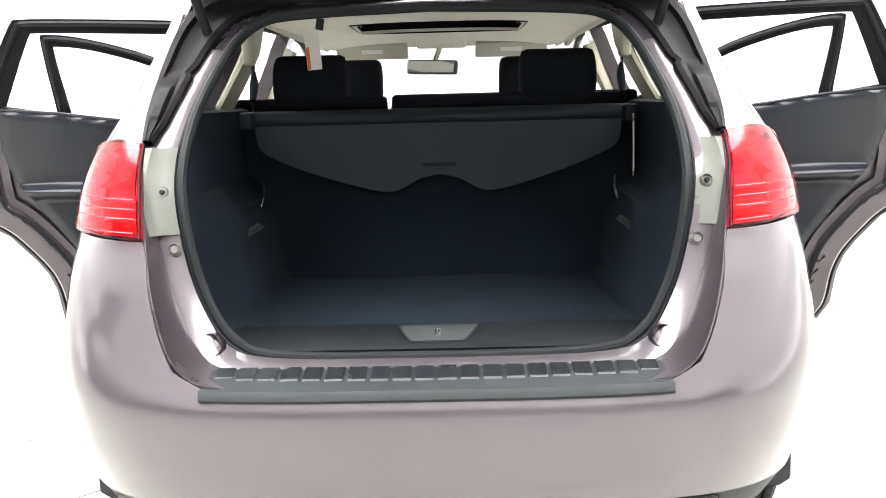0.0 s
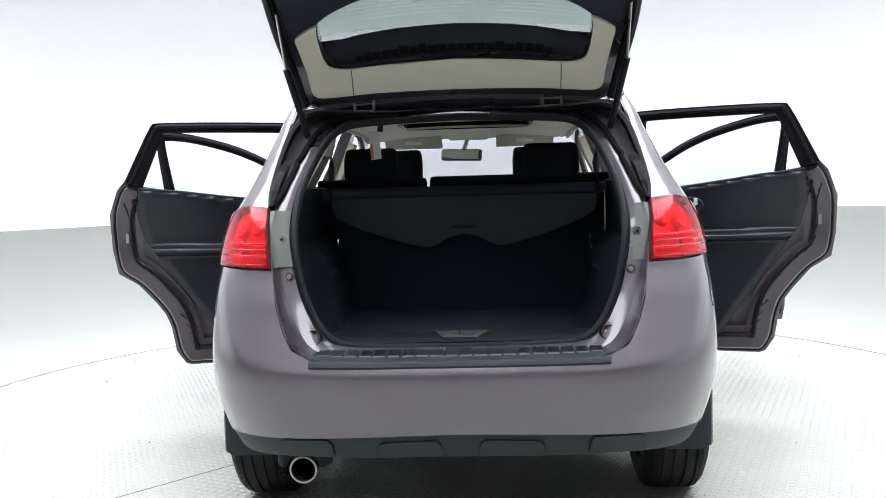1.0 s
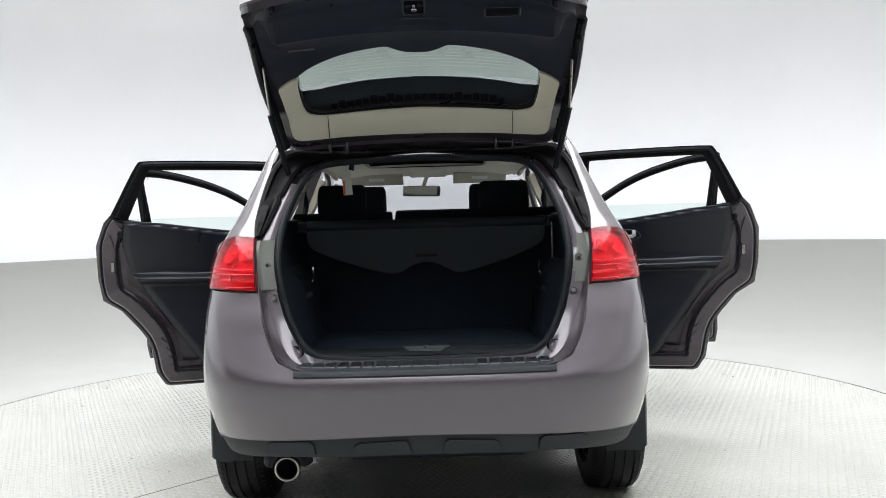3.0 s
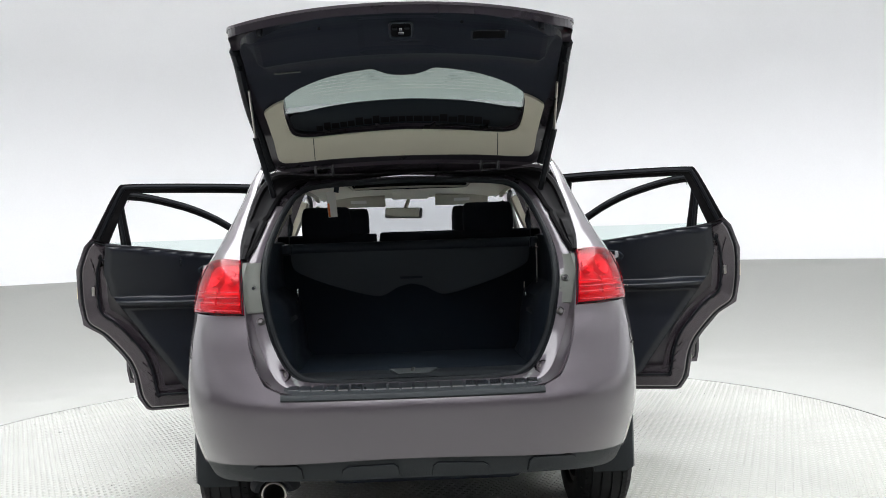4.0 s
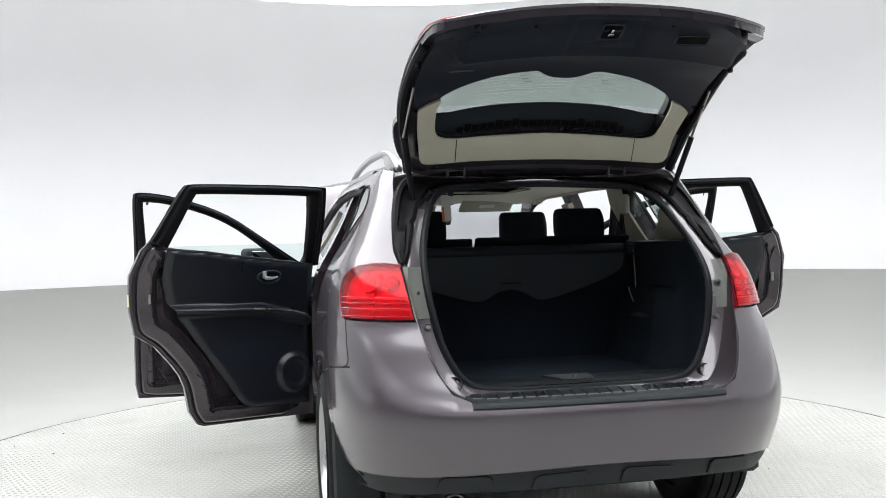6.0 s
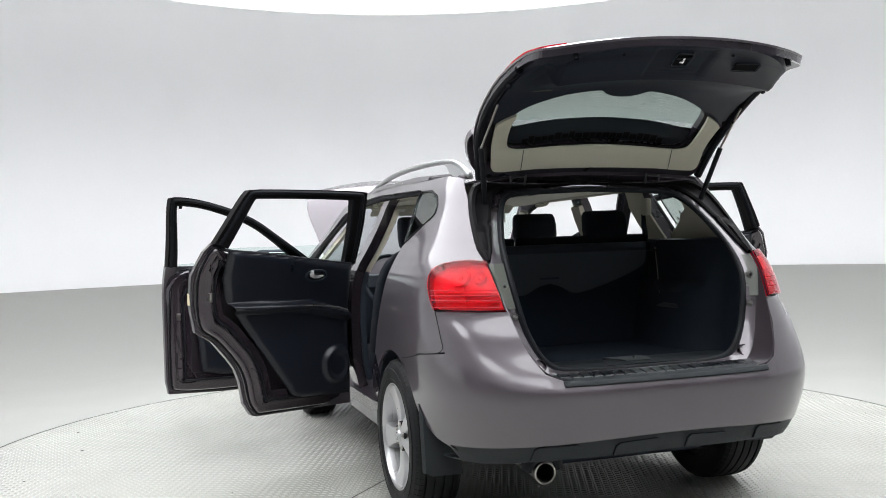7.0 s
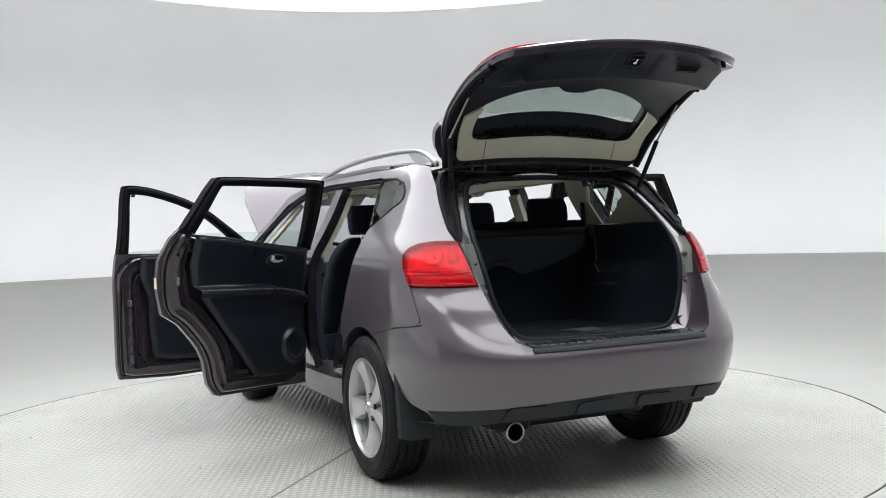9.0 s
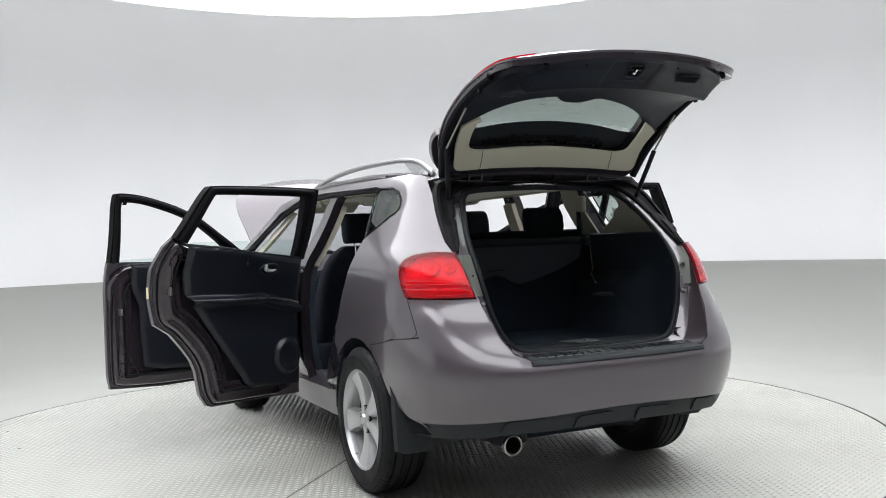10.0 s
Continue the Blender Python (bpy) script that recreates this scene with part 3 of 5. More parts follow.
for g in (1, -1):
    o = lamp_outline if g > 0 else flip(lamp_outline)
    tail = part("tail_lamp", panel(o, lambda s, z, t: skin(s, z, t - 0.024), 0.006, 0.03, 0.012), LAMP_BACK, car, "red tail lamp with a ribbed lens")
    lens = part("lens", panel(o, lambda s, z, t: skin(s, z, t + 0.012), 0.003, 0.02, 0.012), RED_CLEAR, tail, "glossy clear red lens")
    lens.visible_shadow = False
    rim = [(skin(a, b, 0.010), skin(a, b, -0.026)) for a, b in o]
    part("lens_wall", loft([[p, q] for p, q in rim], False, True), RED, tail, "red lens edge")
    for z in (0.966, 0.993, 1.012, 1.031):
        part("lens_ridge", tube([skin(g * lamp_across(z, 0.02 + 0.96 * k / 14), z, 0.0118) for k in range(15)], 0.0016, 6), RED, lens)
    part("lamp_gap", tube([skin(a, b, 0.003) for a, b in o], 0.0032, 6, True), RUBBER, tail, "dark gap round the lamp")
    for z0, z1 in ((0.970, 0.990), (1.015, 1.029)):
        band = [(g * lamp_across(z, k), z) for z, ks in ((z0, (0.04, 0.3, 0.6, 0.95)), (z1, (0.95, 0.6, 0.3, 0.04))) for k in ks]
        part("reflector_band", panel(band, lambda s, z, t: skin(s, z, t - 0.006), 0.004, 0.03, 0.01), RED_DARK, tail)
    mid = [(g * lamp_across(z, k), z) for z, k in ((0.962, 0.50), (1.055, 0.47), (1.055, 0.62), (0.962, 0.64))]
    part("reflector_box", panel(mid, lambda s, z, t: skin(s, z, t - 0.012), 0.008, 0.03, 0.02), BOWL, tail)
    for k, z, r in ((0.50, 1.092, 0.040), (0.20, 1.090, 0.026)):
        a = g * lamp_across(z, k)
        p, n = skin(a, z, -0.022), (skin(a, z, 0.03) - skin(a, z, 0.0)).normalized()
        bm_ = lathe([(0.0, -0.002), (r * 0.45, 0.001), (r * 0.8, 0.008), (r, 0.018), (r * 1.04, 0.018), (r * 1.04, -0.004), (0.0, -0.004)], Matrix.Translation(p) @ n.to_track_quat("Z", "Y").to_matrix().to_4x4(), 24, closed=False)
        bowl = part("bulb_bowl", bm_, BOWL, tail, "round dark red bulb bowl")
        part("bulb", lathe([(0, 0.016), (0.006, 0.014), (0.009, 0.008), (0.007, 0.0), (0, 0.0)], Matrix.Translation(p) @ n.to_track_quat("Z", "Y").to_matrix().to_4x4(), 14), BOWL, bowl)

# tailgate aperture
W_LINE = [(0, 0.318, 0.694), (0.36, 0.318, 0.697), (0.438, 0.328, 0.738), (0.482, 0.348, 0.816), (0.508, 0.362, 0.882), (0.538, 0.388, 1.03), (0.54, 0.448, 1.13), (0.526, 0.535, 1.228), (0.476, 0.662, 1.36), (0.43, 0.735, 1.418), (0.36, 0.77, 1.44), (0, 0.785, 1.452)]
F_LINE = [(0, 0.258, 0.680), (0.40, 0.258, 0.681), (0.465, 0.262, 0.692), (0.510, 0.283, 0.74), (0.550, 0.318, 0.83), (0.573, 0.345, 0.905), (0.596, 0.368, 0.99), (0.612, 0.405, 1.09), (0.596, 0.475, 1.17), (0.562, 0.565, 1.265), (0.510, 0.69, 1.39), (0.452, 0.775, 1.447), (0.36, 0.805, 1.468), (0, 0.82, 1.48)]
K_EDGE = ((0, 0.688), (0.25, 0.688), (0.44, 0.69), (0.51, 0.72), (0.548, 0.78), (0.578, 0.86), (0.60, 0.952), (0.612, 1.02), (0.622, 1.085), (0.632, 1.15), (0.643, 1.20), (0.638, 1.26), (0.626, 1.34), (0.607, 1.42))
K_LINE = [tuple(skin(*by_x(x, z), -0.004)) for x, z in K_EDGE] + [(0.55, 0.775, 1.49), (0.36, 0.80, 1.512), (0, 0.82, 1.525)]
N_AP = 90
lines = [resample(rounded(l, 2), N_AP) for l in (W_LINE, F_LINE, K_LINE)]


def both(line):
    return [Vector((-p.x, p.y, p.z)) for p in reversed(line)] + list(line[1:])


wl, fl, kl = lines
mids = [a.lerp(b, 0.5) + Vector((0, -0.006, 0.003)) for a, b in zip(wl, fl)]
cut = next(k for k, p in enumerate(wl) if p.z > 1.33)
rise = lambda line: both(line[:cut + 1])
aperture = part("tailgate_aperture", sheet([rise(wl), rise(mids), rise([a.lerp(b, 0.9) + Vector((0, -0.004, 0)) for a, b in zip(wl, fl)]), rise(fl)], 0.004), PAINT, car, "painted tailgate aperture flange")
crown = lambda line: both(line[::-1][:N_AP - cut])[::-1]
# upper part split off in a darker tone, painting the shade under the gate
part("aperture_header", sheet([crown(wl), crown(mids), crown(fl)], 0.004), SHADE_DEEP, aperture, "roof header in body paint darkened as shade")


def at_z(line, z):
    """The point of a side line at height z."""
    for p, q in zip(line, line[1:]):
        if p.x > 0.3 and p.z <= z <= q.z and q.z > p.z:
            return p.lerp(q, (z - p.z) / (q.z - p.z))
    return line[-1]


side_f, side_k = [[at_z(l, 0.70 + 0.79 * k / 70) for k in range(71)] for l in (fl, kl)]
nf = next(k for k, p in enumerate(fl) if p.z > 0.70)
nk = next(k for k, p in enumerate(kl) if p.z > 0.70)
gut_f = resample(fl[:nf] + [side_f[0]], 24)[:-1] + side_f
gut_k = resample(kl[:nk] + [side_k[0]], 24)[:-1] + side_k
gut_in = [f.lerp(k, 0.12) + Vector((0, 0.004, -0.002)) for f, k in zip(gut_f, gut_k)]
part("gutter", sheet([both(gut_f), both(gut_in), both([f.lerp(k, 0.55) for f, k in zip(gut_in, gut_k)]), both(gut_k)], 0.004), GUTTER_SHADE, aperture, "rain gutter in body paint darkened as shade")
part("header_gutter", sheet([crown(fl), crown([f.lerp(k, 0.5) + Vector((0, 0.02, -0.012)) for f, k in zip(fl, kl)]), crown(kl)], 0.004), SHADE_DEEP, aperture, "roof gutter in body paint darkened as shade")
seal_path = both([p + Vector((0, -0.012, 0)) for p in wl])
part("weatherstrip", tube(seal_path[:-1], 0.0125, 10, True), SEAL, car, "black rubber tailgate weatherstrip")
part("seal_lip", tube(both([w.lerp(f, 0.22) + Vector((0, -0.006, 0)) for w, f in zip(wl, fl)])[:-1], 0.006, 8, True), RUBBER, car)
for g in (1, -1):
    # lamp bezel beside the aperture
    zs = [0.957 + 0.178 * k / 8 for k in range(9)]
    rows = []
    for z in zs:
        w, f = at_z(wl, z), at_z(fl, z)
        a = Vector((g * (w.x + 0.018), w.y - 0.012, z))
        b = Vector((g * (f.x - 0.010), f.y - 0.010, z))
        c = Vector((g * (f.x + 0.002), f.y - 0.020, z))
        q = by_x(0.606 + 0.016 * (z - 0.957) / 0.18, z)
        d = skin(q[0], z, -0.004)
        rows.append([a, a.lerp(b, 0.5) + Vector((0, -0.003, 0)), b, c, Vector((g * d.x, d.y + 0.006, z))])
    bez = part("lamp_bezel", sheet(rows, 0.006), BACKING, car, "grey plastic tail lamp bezel")

    def stud(name, pos, r, deep, mat, tilt=12):
        m = Matrix.Translation(pos) @ pose(0, 0, 0, 90 - tilt, 0, 8 * g)
        return part(name, lathe([(0, deep), (r * 0.55, deep), (r * 0.62, deep * 0.6), (r * 0.8, 0.0), (r * 0.92, 0.006), (r, 0.004), (r * 1.05, -0.006), (0, -0.006)], m, 20), mat, aperture)
    stud("lamp_bolt", (g * 0.576, 0.380, 1.046), 0.013, 0.002, LAMP_GREY, 20)
    part("bolt_head", lathe([(0, 0.007), (0.005, 0.006), (0.006, 0.0), (0, 0.0)], Matrix.Translation((g * 0.576, 0.377, 1.046)) @ pose(0, 0, 0, 72, 0, 8 * g), 12), SEAL, aperture)
    stud("rubber_stop", (g * 0.5485, 0.346, 0.927), 0.014, 0.006, LAMP_GREY, 14)
    m = Matrix.Translation((g * 0.470, 0.293, 0.730)) @ pose(0, 0, 0, 66, 0, 8 * g)
    buf = part("gate_buffer", lathe([(0.017, -0.002), (0.0225, -0.002), (0.024, 0.009), (0.026, 0.009), (0.030, -0.006), (0.017, -0.006)], m, 28), PAINT_SHADED, aperture, "painted buffer cup")
    part("buffer_pad", lathe([(0, 0.003), (0.012, 0.003), (0.016, 0.0), (0.017, -0.006), (0, -0.006)], m, 24), LAMP_GREY, buf, "grey rubber buffer pad")
    # moulded black filler in the D-pillar gutter: a faceted wedge below, a long channel above
    rows = []
    for k in range(41):
        z = 1.146 + 0.33 * k / 40
        f, kk = at_z(fl, z), at_z(kl, z)
        low = max(0.0, min(1.0, (1.30 - z) / 0.02))
        wide = min(1.0, 0.55 + (z - 1.146) / 0.08) * (1 - 0.14 * math.exp(-((z - 1.297) / 0.008) ** 2))
        up = Vector((-0.2, -0.85, 0.35)).normalized()
        a = kk.lerp(f, 1.0 * wide)
        facet = 0.006 if 1.19 < z < 1.255 else 0.0
        row = []
        for c, hi, lo in ((0.0, 0.0, 0.0), (0.06, 0.016, 0.016), (0.16, 0.018, 0.016), (0.26, 0.006, 0.014 + facet), (0.55, 0.004, 0.014 + facet), (0.68, 0.006, 0.010), (0.84, 0.012, 0.014), (0.95, 0.010, 0.012), (1.0, 0.0, 0.0)):
            p = kk.lerp(a, c) + up * (hi * (1 - low) + lo * low + 0.004)
            row.append((g * p.x, p.y, p.z))
        rows.append(row)
    part("gutter_filler", sheet(rows, 0.004 * g), RUBBER_GLOSS, aperture, "black moulded gutter filler", 25)

# roof
ROOF = lerp_table([(0.78, 1.520), (0.95, 1.545), (1.3, 1.582), (2.0, 1.60), (2.6, 1.588), (3.05, 1.535)])


def roof_point(x, y):
    x *= 1 - 0.05 * max(0.0, min(1.0, (1.05 - y) / 0.25))
    return Vector((x, y + 0.06 * (x / 0.62) ** 2 * (1 if y > 2.9 else 0) - 0.03 * (x / 0.6) ** 2 * (1 if y < 0.9 else 0), ROOF(y) - 0.055 * abs(x / 0.61) ** 3))


xs = [-0.615 + 1.23 * k / 24 for k in range(25)]
ys = [0.815] + [0.9 + 2.15 * k / 24 for k in range(25)]
roof = part("roof", sheet([[roof_point(x, y) for x in xs] for y in ys], -0.012), PAINT, car)
for g in (1, -1):
    rail = [(g * 0.572, 0.745, 1.512), (g * 0.579, 0.78, 1.538), (g * 0.585, 0.85, 1.574), (g * 0.589, 0.95, 1.597), (g * 0.59, 1.2, 1.614), (g * 0.585, 1.7, 1.622), (g * 0.58, 2.1, 1.61), (g * 0.575, 2.45, 1.575), (g * 0.57, 2.6, 1.548)]
    rr = rounded(rail, 2)
    rad = [0.012, 0.016, 0.019, 0.021, 0.022, 0.021, 0.020, 0.019, 0.018, 0.017, 0.016, 0.015]
    part("roof_rail", tube(rr, rad, 12, flat=0.7), SILVER, car, "silver painted raised roof rail")
    foot = []
    for y, half, low, top in ((0.765, 0.008, 1.503, 1.512), (0.80, 0.014, 1.508, 1.538), (0.86, 0.016, 1.520, 1.568), (0.91, 0.015, 1.530, 1.584), (0.96, 0.012, 1.548, 1.594), (1.0, 0.008, 1.575, 1.600), (1.04, 0.005, 1.592, 1.602)):
        cx = g * (0.580 + 0.010 * min(1.0, (y - 0.775) / 0.2))
        foot.append([(cx - half, y, low), (cx - half * 0.8, y, (low + top) / 2), (cx - half * 0.5, y, top), (cx + half * 0.5, y, top), (cx + half * 0.9, y, (low + top) / 2), (cx + half * 1.1, y, low)])
    part("rail_foot", loft(foot, True, False, True), SILVER, car, "silver roof rail foot")
    part("rail_base", tube([(g * 0.585, 0.76, 1.515), (g * 0.59, 1.0, 1.535), (g * 0.592, 1.5, 1.557), (g * 0.59, 2.1, 1.56), (g * 0.58, 2.6, 1.545)], 0.012, 8), PAINT, car)
    # cant rail, pillars and sill
    cant = [(1.25, 1.49), (1.25, 1.55), (2.2, 1.572), (2.7, 1.54), (3.1, 1.48), (3.6, 1.22), (3.95, 1.02), (3.95, 0.94), (3.5, 1.20), (3.05, 1.42), (2.65, 1.50), (2.2, 1.51), (2.15, 1.51)]
    cant_o = [by_y(y, z, g) for y, z in cant]
    part("cant_rail", panel(cant_o, skin, 0.03, 0.06, 0.03), PAINT, car, "painted roof side rail")
    part("opening_seal", tube(rounded([skin(*by_y(y, z, g), -0.03) for y, z in ((1.22, 1.25), (1.30, 1.48), (1.36, 1.495), (2.2, 1.508), (2.65, 1.497), (3.05, 1.417), (3.5, 1.197), (3.92, 0.95))], 2), 0.014, 8), RUBBER, car, "black door opening seal")
    bp = [(2.0, 1.52), (2.12, 1.52), (2.19, 1.1), (2.22, 0.6), (2.22, 0.36), (2.05, 0.36), (2.04, 0.46), (2.03, 0.62), (2.04, 1.1)]
    part("b_pillar", panel([by_y(y, z, g) for y, z in bp], lambda s, z, t: skin(s, z, t - 0.03), 0.05, 0.1, 0.06), PAINT_SHADED, car, "painted centre pillar")
    bt = [(2.0, 1.46), (2.11, 1.46), (2.18, 1.12), (2.06, 1.12)]
    part("b_pillar_trim", panel([by_y(y, z, g) for y, z in bt], lambda s, z, t: skin(s, z, t - 0.082), 0.03, 0.1, 0.06), BEIGE, car, "beige centre pillar trim")
    bl = [(2.06, 1.11), (2.18, 1.11), (2.24, 0.45), (2.0, 0.45)]
    part("b_pillar_lower", panel([by_y(y, z, g) for y, z in bl], lambda s, z, t: skin(s, z, t - 0.082), 0.03, 0.1, 0.06), BLACK, car)
    sill = [(1.40, 0.44), (1.62, 0.415), (3.2, 0.40), (3.35, 0.44), (3.35, 0.27), (1.40, 0.27)]
    part("sill", panel([by_y(y, z, g) for y, z in sill], lambda s, z, t: skin(s, z, t - 0.01), 0.12, 0.2, 0.04), PAINT, car, "painted side sill")
    part("scuff_plate", block(g * 0.70 - 0.07, g * 0.70 + 0.07, 1.65, 3.2, 0.395, 0.42, 0.008), BLACK, car)
    # inner arch edge of the door opening
    jamb = [(1.30, 0.60), (1.38, 0.70), (1.30, 0.86), (1.235, 1.0), (1.21, 1.12), (1.2, 1.22), (1.29, 1.49), (1.36, 1.49), (1.27, 1.22), (1.28, 1.1), (1.33, 0.95), (1.42, 0.8), (1.55, 0.62), (1.70, 0.45), (1.70, 0.38), (1.50, 0.40), (1.44, 0.5)]
    part("door_jamb", panel([by_y(y, z, g) for y, z in jamb], lambda s, z, t: skin(s, z, t - 0.035), 0.06, 0.06, 0.06), SHADE_DEEP, car, "rear door jamb in body paint darkened as shade")
    # front wing
    wing = [(3.30, 0.36), (3.30, 1.0), (3.9, 1.0), (4.35, 0.93), (4.55, 0.80), (4.6, 0.62), (4.2, 0.60)] + [(arch(a, 0.39, HUB_Y + 2.69)) for a in range(30, 190, 12)]
    part("front_wing", panel([by_y(y, z, g) for y, z in wing], skin, 0.02, 0.08, 0.06), PAINT, car)
    # wheel housings
    for hy in (HUB_Y, HUB_Y + 2.69):
        ringpts = []
        for a in range(0, 181, 9):
            c, s_ = math.cos(radians(a)), math.sin(radians(a))
            ringpts.append([(g * 0.86, hy + 0.40 * c, HUB_Z + 0.40 * s_), (g * 0.60, hy + 0.39 * c, HUB_Z + 0.39 * s_), (g * 0.585, hy + 0.36 * c, HUB_Z + 0.36 * s_), (g * 0.58, hy + 0.05 * c, HUB_Z + 0.05 * s_)])
        part("wheel_housing", sheet(ringpts, 0.004), BLACK, car)
    rows = []
    for x, fwd, top in ((0.705, 0.0, 0.41), (0.74, 0.0, 0.43), (0.79, 0.0, 0.445), (0.835, 0.0, 0.47), (0.862, 0.006, 0.52), (0.872, 0.025, 0.56)):
        low = 0.262 if 0.69 < x < 0.85 else 0.275
        rows.append([(g * (x - 0.03 * (0.45 - z) * (z < 0.45) * 0.5), 0.60 + fwd + 0.07 * (z - 0.3) * (1 if z > 0.3 else 0.3), z) for z in np.linspace(top, low, 8)])
    part("mud_flap", sheet(rows, 0.010 * g), CLAD, car, "black rubber mud flap")

# under body
part("underbody", block(-0.66, 0.66, 0.50, 4.4, 0.32, 0.40, 0.02), BLACK, car)
part("fuel_tank", block(-0.55, 0.58, 1.35, 2.1, 0.22, 0.34, 0.05), BLACK, car)
part("floor_pan", block(-0.62, 0.62, 2.0, 3.5, 0.23, 0.34, 0.03), BLACK, car)
part("spare_well", block(-0.34, 0.42, 0.50, 0.92, 0.27, 0.36, 0.06), BLACK, car)
part("engine_tray", block(-0.5, 0.5, 3.5, 4.5, 0.22, 0.36, 0.03), BLACK, car)
part("rear_beam", block(-0.60, 0.60, 0.20, 0.42, 0.40, 0.62, 0.02), BLACK, car)
ex = part("exhaust_pipe", lathe([(0.030, 0.0), (0.038, 0.02), (0.042, 0.22), (0.040, 0.226), (0.036, 0.22), (0.034, 0.05), (0.0, 0.05)], pose(-0.50, 0.43, 0.351, 95, 0, 0), 36, closed=False), PIPE, car, "round steel exhaust tip")
part("tip_ring", tube([(-0.50 + 0.0405 * math.cos(a), 0.2055, 0.3325 + 0.0405 * math.sin(a)) for a in (2 * math.pi * k / 36 for k in range(36))], 0.0038, 8, True), STEEL, ex)
part("pipe_shroud", tube([(-0.50 + 0.068 * math.cos(a), 0.235 - 0.02 * math.sin(a), 0.345 + 0.062 * math.sin(a)) for a in (math.pi * k / 14 for k in range(15))], 0.017, 8, flat=1.6), RUBBER, car, "black shroud over the exhaust tip")
part("silencer", tube([(-0.50, 0.40, 0.34), (-0.50, 0.6, 0.34), (-0.30, 0.75, 0.34), (-0.2, 1.2, 0.33)], 0.035, 12), STEEL, car)
part("rear_axle", tube([(-0.7, HUB_Y, 0.33), (-0.4, HUB_Y + 0.02, 0.30), (0.4, HUB_Y + 0.02, 0.30), (0.7, HUB_Y, 0.33)], 0.035, 10), BLACK, car)


# wheels
SPOKE_TURN = 172.0


def make_wheel(g, hy):
    m = Matrix.Translation((g * 0.7725, hy, HUB_Z)) @ pose(0, 0, 0, 0, 90 * g, 0)
    w = part("wheel", lathe([(0.243, -0.105), (0.256, -0.110), (0.30, -0.113), (0.328, -0.104), (0.345, -0.088), (0.350, -0.066), (0.343, -0.065), (0.343, -0.057), (0.351, -0.056), (0.352, -0.026), (0.344, -0.025), (0.344, -0.017), (0.352, -0.016), (0.352, 0.016), (0.344, 0.017), (0.344, 0.025), (0.352, 0.026), (0.351, 0.056), (0.343, 0.057), (0.343, 0.065), (0.350, 0.066), (0.345, 0.088), (0.328, 0.104), (0.30, 0.113), (0.256, 0.110), (0.243, 0.105), (0.236, 0.09), (0.236, -0.09)], Matrix(), 72), TYRE, car, "road tyre on a silver five spoke alloy wheel")
    w.matrix_basis = m
    for r, h in ((0.262, 0.1105), (0.308, 0.1118)):
        part("sidewall_ridge", tube([(r * math.cos(a), r * math.sin(a), h) for a in (2 * math.pi * k / 56 for k in range(56))], 0.0020, 6, True), TYRE, w)
    blocks, faces_ = [], []
    for k in range(72):
        a0, a1 = 2 * math.pi * k / 72, 2 * math.pi * (k + 0.82) / 72
        for sgn in (-1, 1):
            n = len(blocks)
            for a in (a0, a1):
                for r, h in ((0.3515, 0.068), (0.3475, 0.087), (0.333, 0.1025), (0.330, 0.098), (0.343, 0.072)):
                    blocks.append((r * math.cos(a), r * math.sin(a), sgn * h))
            for i in range(5):
                j = (i + 1) % 5
                faces_.append((n + i, n + j, n + 5 + j, n + 5 + i))
            faces_ += [(n, n + 1, n + 2, n + 3, n + 4), (n + 9, n + 8, n + 7, n + 6, n + 5)]
    shoulder = bpy.data.meshes.new("shoulder_tread")
    shoulder.from_pydata(blocks, [], faces_)
    shoulder.materials.append(TYRE)
    tread = tagged(new("shoulder_tread", shoulder), kind="stuff")
    tread.parent = w
    part("rim", lathe([(0.245, 0.096), (0.242, 0.105), (0.237, 0.106), (0.232, 0.100), (0.2285, 0.086), (0.227, 0.060), (0.229, 0.058), (0.236, 0.06), (0.236, 0.09)], Matrix(), 72), ALLOY, w, "silver alloy rim")
    part("rim_wall", lathe([(0.227, 0.058), (0.2235, 0.028), (0.222, 0.022), (0.236, 0.022), (0.236, 0.058)], Matrix(), 56), ALLOY, w, "silver inner rim wall")
    # the barrel's deep half is painted dark so the openings read as shaded
    part("rim_barrel", lathe([(0.222, 0.021), (0.212, -0.09), (0.236, -0.09), (0.236, 0.021)], Matrix(), 56), BARREL, w, "inner rim barrel darkened as shade")
    for k in range(5):
        r = Matrix.Rotation(radians(72 * k + SPOKE_TURN), 4, "Z")
        rows = []
        for i in range(15):
            q = i / 14
            rad = 0.026 + 0.2035 * q
            half_w = 0.0270 + 0.011 * math.sin(q * math.pi * 0.9) + 0.020 * max(0.0, q - 0.35) ** 1.2 + 0.018 * max(0.0, q - 0.7) / 0.3
            h = 0.078 - 0.016 * math.sin(q * math.pi * 0.75) + 0.020 * q ** 2
            crest = 0.009 - 0.003 * q
            rows.append([r @ Vector((rad - 0.006 * abs(c) * q, half_w * c, h + crest * (1 - min(1.0, abs(c)) ** 3.5) - (0.040 if abs(c) > 1.05 else 0.010 if abs(c) > 0.99 else 0))) for c in (-1.10, -1.0, -0.9, -0.65, -0.35, 0.0, 0.35, 0.65, 0.9, 1.0, 1.10)])
        part("spoke", sheet(rows, -0.014), ALLOY, w, "", 32)
    part("hub_cap", lathe([(0, 0.098), (0.024, 0.097), (0.028, 0.092), (0.031, 0.084), (0.048, 0.078), (0.054, 0.062), (0.054, 0.03), (0, 0.03)], Matrix(), 30), ALLOY, w)
